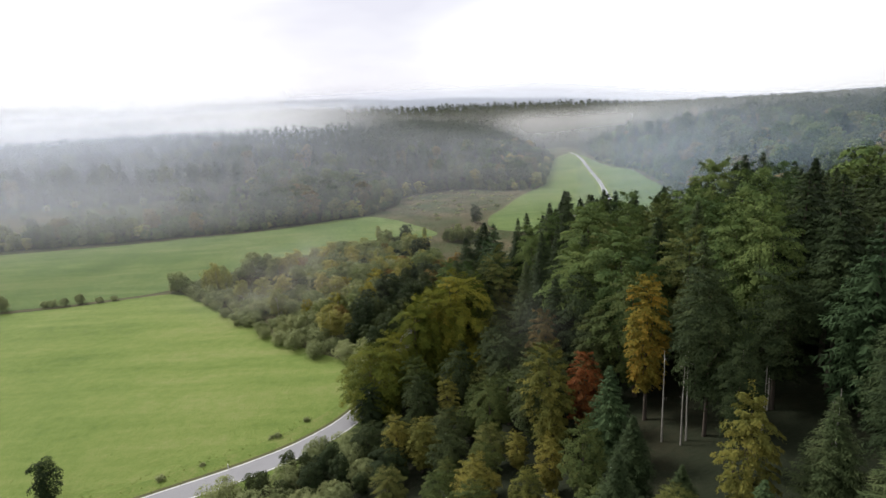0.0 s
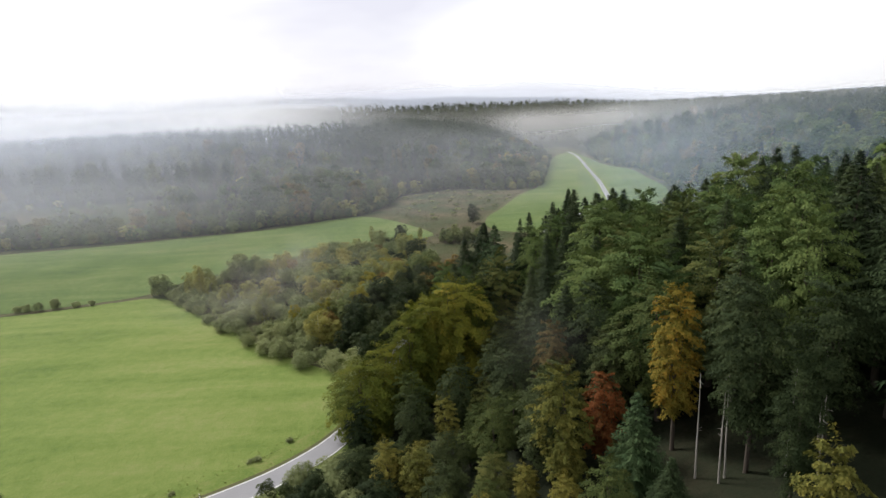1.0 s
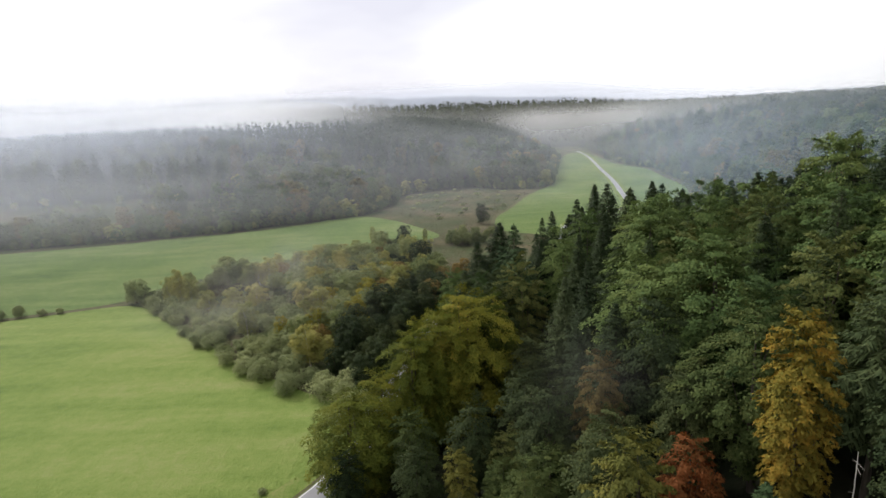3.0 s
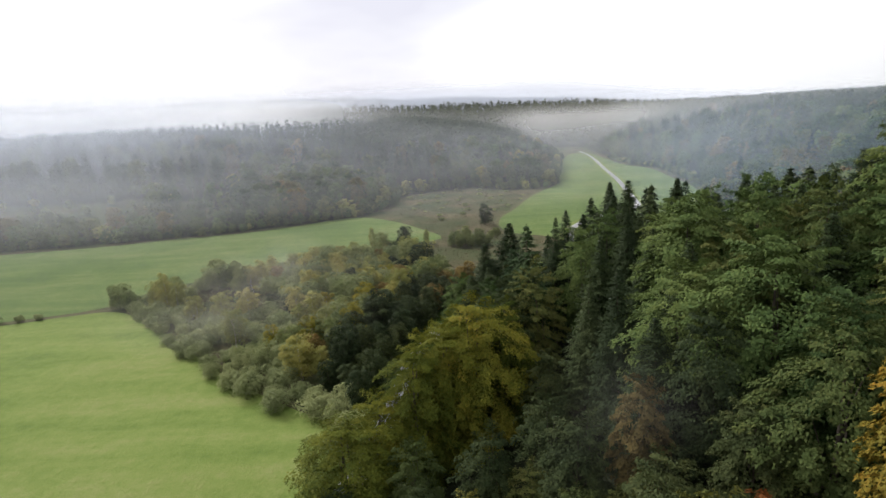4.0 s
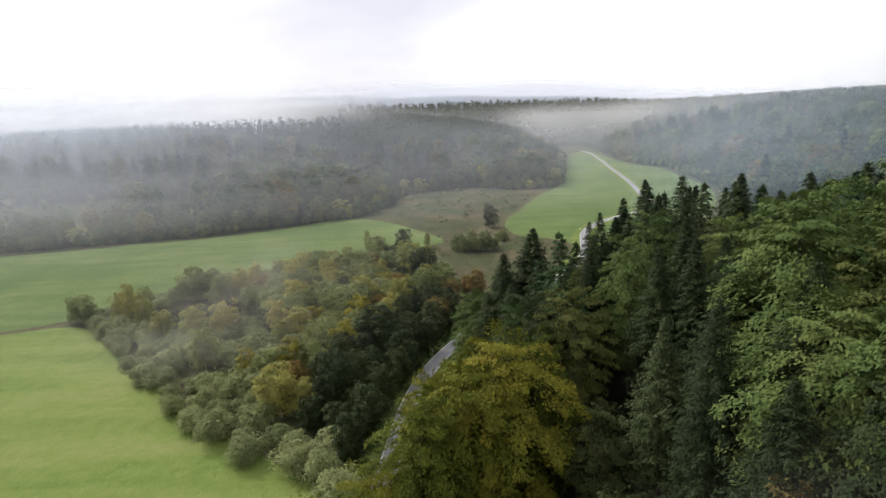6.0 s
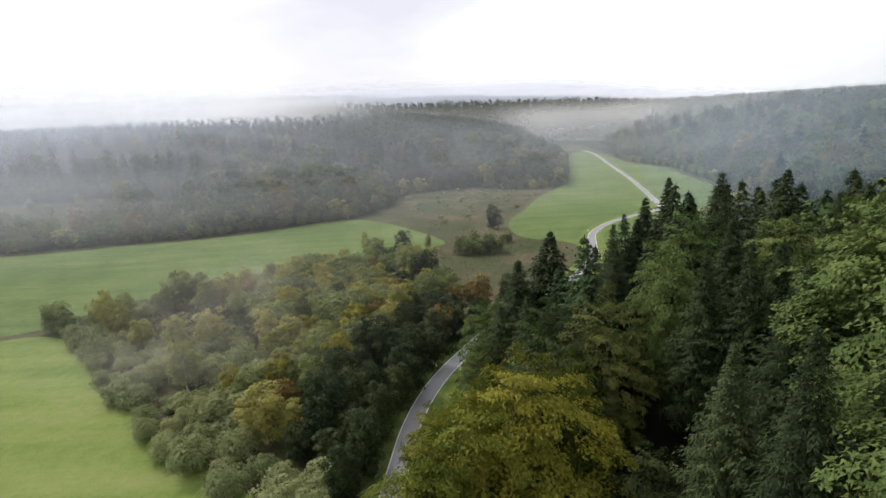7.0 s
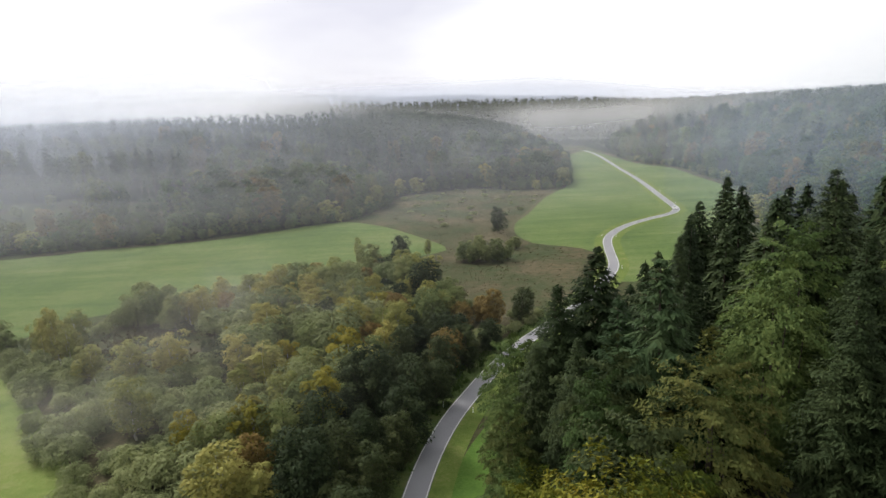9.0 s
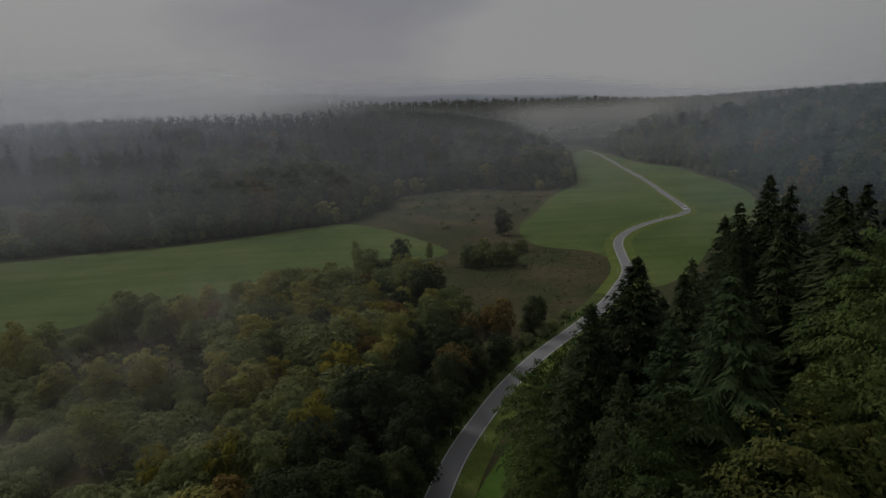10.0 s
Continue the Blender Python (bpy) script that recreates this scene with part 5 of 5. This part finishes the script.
mist_bank("mist_bank", [(40, 770), (330, 800)], 0, 70, lambda u, v: 0.32 * fade(v, 0.65, 0.7) * fade(u, 0.3, 0.7), MIST_BANK, "white mist filling the head of the valley", 10)
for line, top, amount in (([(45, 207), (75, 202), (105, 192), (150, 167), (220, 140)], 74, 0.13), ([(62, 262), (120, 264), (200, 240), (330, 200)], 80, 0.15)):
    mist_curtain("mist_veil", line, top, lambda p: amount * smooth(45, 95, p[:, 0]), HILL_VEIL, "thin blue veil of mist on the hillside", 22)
spot = lambda cx, cy, rx, ry, a: lambda p: a * np.exp(-(((p[:, 0] - cx) / rx) ** 2 + ((p[:, 1] - cy) / ry) ** 2))
gust = lambda cx, w, a: lambda p: a * np.exp(-((p[:, 0] - cx) / w) ** 2)
mist_curtain("mist_wisp", [(-125, 186), (-90, 182), (-60, 178), (-20, 180)], 24, gust(-58, 18, 0.16), MIST_WISP, "faint wisp of mist drifting over the copse", 9, 4)
mist_curtain("mist_wisp", [(-130, 206), (-90, 208), (-60, 204), (-10, 206)], 24, gust(-52, 22, 0.18), MIST_WISP, "faint wisp of mist drifting over the copse", 9, 4)
mist_curtain("mist_wisp", [(-125, 166), (-90, 165), (-60, 160), (-20, 162)], 20, gust(-62, 22, 0.15), MIST_WISP, "faint wisp of mist drifting over the copse", 8, 4)
mist_curtain("mist_wisp", [(4, 84), (14, 86), (26, 85)], 36, gust(14, 5, 0.05), MIST_WISP, "faint wisp of mist rising from the wood", 16, 2, 10)


# ---- small things ----
def tufts(name, ring, count, seed, size, mat, label, z=0.0):
    """Blades of rough growth, each a little spike, scattered in a ring."""
    r = np.random.RandomState(seed)
    ring = np.array(ring, float)
    p = r.uniform(ring.min(0), ring.max(0), (count * 3, 2))
    p = p[inside(p, ring)]
    p = p[near_line(p, [tuple(q) for q in ROAD_LINE[::2]]) > 2.3][:count]
    p = p[wave(p, 26, seed) + r.normal(0, 0.5, len(p)) > -0.2]
    q = np.repeat(p, 5, 0) + r.normal(0, size * 0.35, (len(p) * 5, 2))
    n = len(q)
    a = r.uniform(0, 6.283, n)
    lean = np.stack([np.cos(a) * 0.5, np.sin(a) * 0.5, np.ones(n)], 1) + r.normal(0, 0.15, (n, 3))
    hh = size * r.uniform(0.5, 1.3, n)
    nrm = np.stack([np.cos(a), np.sin(a), np.full(n, 0.4)], 1)
    c = np.column_stack([q, z + hh * 0.4])
    v = leaf_faces(c, nrm, lean, hh, hh * r.uniform(0.3, 0.7, n), 3)
    tagged(new(name, fast_mesh(name, v, 3, mat)), label, "grass", kind="stuff")


HEATH_BACK = [(-33, 362), (-34, 440), (8, 468), (44, 443), (58, 425), (46, 400), (30, 356), (20, 330), (21, 308), (25, 290), (40, 278), (40, 262), (30, 240), (18, 220), (6, 214), (-6, 230), (-10, 262), (-6, 288), (-18, 322)]
tufts("heath_tufts", HEATH_BACK, 4000, 71, 0.32, TUFT, "dry brown grass and heather tufts on the heath")
tufts("glade_tufts", GLADE, 900, 72, 0.7, TUFT, "dry brown grass in the glade of the copse")
tufts("verge_tufts", [(-70, 72), (-50, 84), (-38, 92), (-26, 104), (-20, 118), (-17, 140), (-15, 150), (-21, 150), (-24, 122), (-30, 108), (-42, 97), (-56, 90), (-74, 80)], 700, 74, 0.28, GRASS_TUFT, "long pale grass on the verge of the lane", 0.05)
tufts("lane_weeds", [(-14, 152), (-9, 168), (2, 184), (14, 196), (30, 218), (24, 224), (6, 206), (-8, 186), (-18, 166)], 1800, 75, 0.8, LUSH_TUFT, "lush nettles and weeds beside the lane", 0.0)


def box(bm, lo, hi, bevel=0.0):
    m = Matrix.Translation([(a + b) / 2 for a, b in zip(lo, hi)]) @ Matrix.Diagonal([b - a for a, b in zip(lo, hi)] + [1])
    g = bmesh.ops.create_cube(bm, size=1, matrix=m)
    if bevel:
        bmesh.ops.bevel(bm, geom=list({e for v in g["verts"] for e in v.link_edges}), offset=bevel, segments=2, affect="EDGES", profile=0.5)


def marker_post(x, y, turn):
    root = tagged(new("marker_post"), "white roadside marker post with a black band", "road marker", "marker posts along the lane")
    root.matrix_basis = pose(x, y, 0.1, 0, 0, turn)
    bm = bmesh.new()
    box(bm, (-0.06, -0.05, 0), (0.06, 0.05, 1.0), 0.02)
    part("post", bm, POST_WHITE, root)
    bm = bmesh.new()
    box(bm, (-0.064, -0.054, 0.68), (0.064, 0.054, 0.84), 0.005)
    part("band", bm, POST_BLACK, root, "black band")


d_road = np.gradient(ROAD_LINE, axis=0)
for i in range(20, len(ROAD_LINE) - 40, 17):
    (x, y), (u, v) = ROAD_LINE[i], d_road[i] / np.hypot(*d_road[i])
    for side in (-1, 1):
        marker_post(x + v * side * 2.6, y - u * side * 2.6, math.degrees(math.atan2(v, u)))


def car(x, y, turn):
    """A small hatchback: shaped shell, glass, wheels with rims, lights."""
    root = tagged(new("car"), "small white car driving along the lane", "car")
    root.matrix_basis = pose(x, y, 0.17, 0, 0, turn)
    prof = [(-2.05, 0.35), (-2.1, 0.75), (-1.95, 0.98), (-1.5, 1.4), (-0.4, 1.48), (0.35, 1.4), (1.05, 0.98), (1.85, 0.82), (2.08, 0.62), (2.05, 0.32)]
    bm = bmesh.new()
    rows = []
    for px, pz in prof:
        tuck = 0.16 if pz > 1.1 else 0.0
        rows.append([bm.verts.new((px, s * (0.86 - tuck), pz)) for s in (-1, 1)])
    for a, b in zip(rows, rows[1:]):
        bm.faces.new((a[0], a[1], b[1], b[0]))
    bm.faces.new([r0[0] for r0 in rows])
    bm.faces.new([r0[1] for r0 in reversed(rows)])
    bm.faces.new((rows[-1][0], rows[-1][1], rows[0][1], rows[0][0]))
    bmesh.ops.recalc_face_normals(bm, faces=bm.faces)
    bmesh.ops.bevel(bm, geom=bm.edges[:], offset=0.05, segments=2, affect="EDGES", profile=0.6)
    part("body", bm, CAR_WHITE, root, "white painted body")

    def pane(name, pts, label):
        bm2 = bmesh.new()
        f = bm2.faces.new([bm2.verts.new(q) for q in pts])
        bmesh.ops.solidify(bm2, geom=[f], thickness=0.02)
        part(name, bm2, CAR_GLASS, root, label)

    pane("windscreen", [(0.43, -0.6, 1.40), (0.43, 0.6, 1.40), (0.99, 0.72, 1.05), (0.99, -0.72, 1.05)], "dark windscreen")
    pane("rear_window", [(-1.56, -0.6, 1.39), (-1.56, 0.6, 1.39), (-1.93, 0.7, 1.06), (-1.93, -0.7, 1.06)], "dark rear window")
    for s in (-1, 1):
        for a, b in ((-1.45, -0.5), (-0.42, 0.6)):
            pane("side_window", [(a, s * 0.80, 1.06), (b, s * 0.80, 1.06), (b - 0.25 if b > 0 else b, s * 0.735, 1.36), (a + 0.1 if a < -1 else a, s * 0.735, 1.36)], "dark side window")
        bm2 = bmesh.new()
        box(bm2, (1.92, s * 0.62 - 0.16, 0.62), (2.09, s * 0.62 + 0.16, 0.76), 0.03)
        part("headlight", bm2, RIM, root, "clear headlight")
        for wx in (-1.28, 1.3):
            bm2 = bmesh.new()
            bmesh.ops.create_cone(bm2, cap_ends=True, segments=20, radius1=0.31, radius2=0.31, depth=0.2, matrix=Matrix.Translation((wx, s * 0.79, 0.31)) @ Matrix.Rotation(1.5708, 4, "X"))
            wheel = part("wheel", bm2, TYRE, root, "black tyre")
            bm2 = bmesh.new()
            bmesh.ops.create_cone(bm2, cap_ends=True, segments=14, radius1=0.2, radius2=0.16, depth=0.04, matrix=Matrix.Translation((wx, s * 0.9, 0.31)) @ Matrix.Rotation(1.5708 * -s, 4, "X"))
            part("rim", bm2, RIM, wheel, "grey wheel rim")


k = int(np.argmin(np.hypot(*(ROAD_LINE - np.array([103.5, 350])).T)))
(ux, uy) = d_road[k]
car(*(ROAD_LINE[k] + np.array([uy, -ux]) / np.hypot(ux, uy) * -0.75), math.degrees(math.atan2(-uy, -ux)))
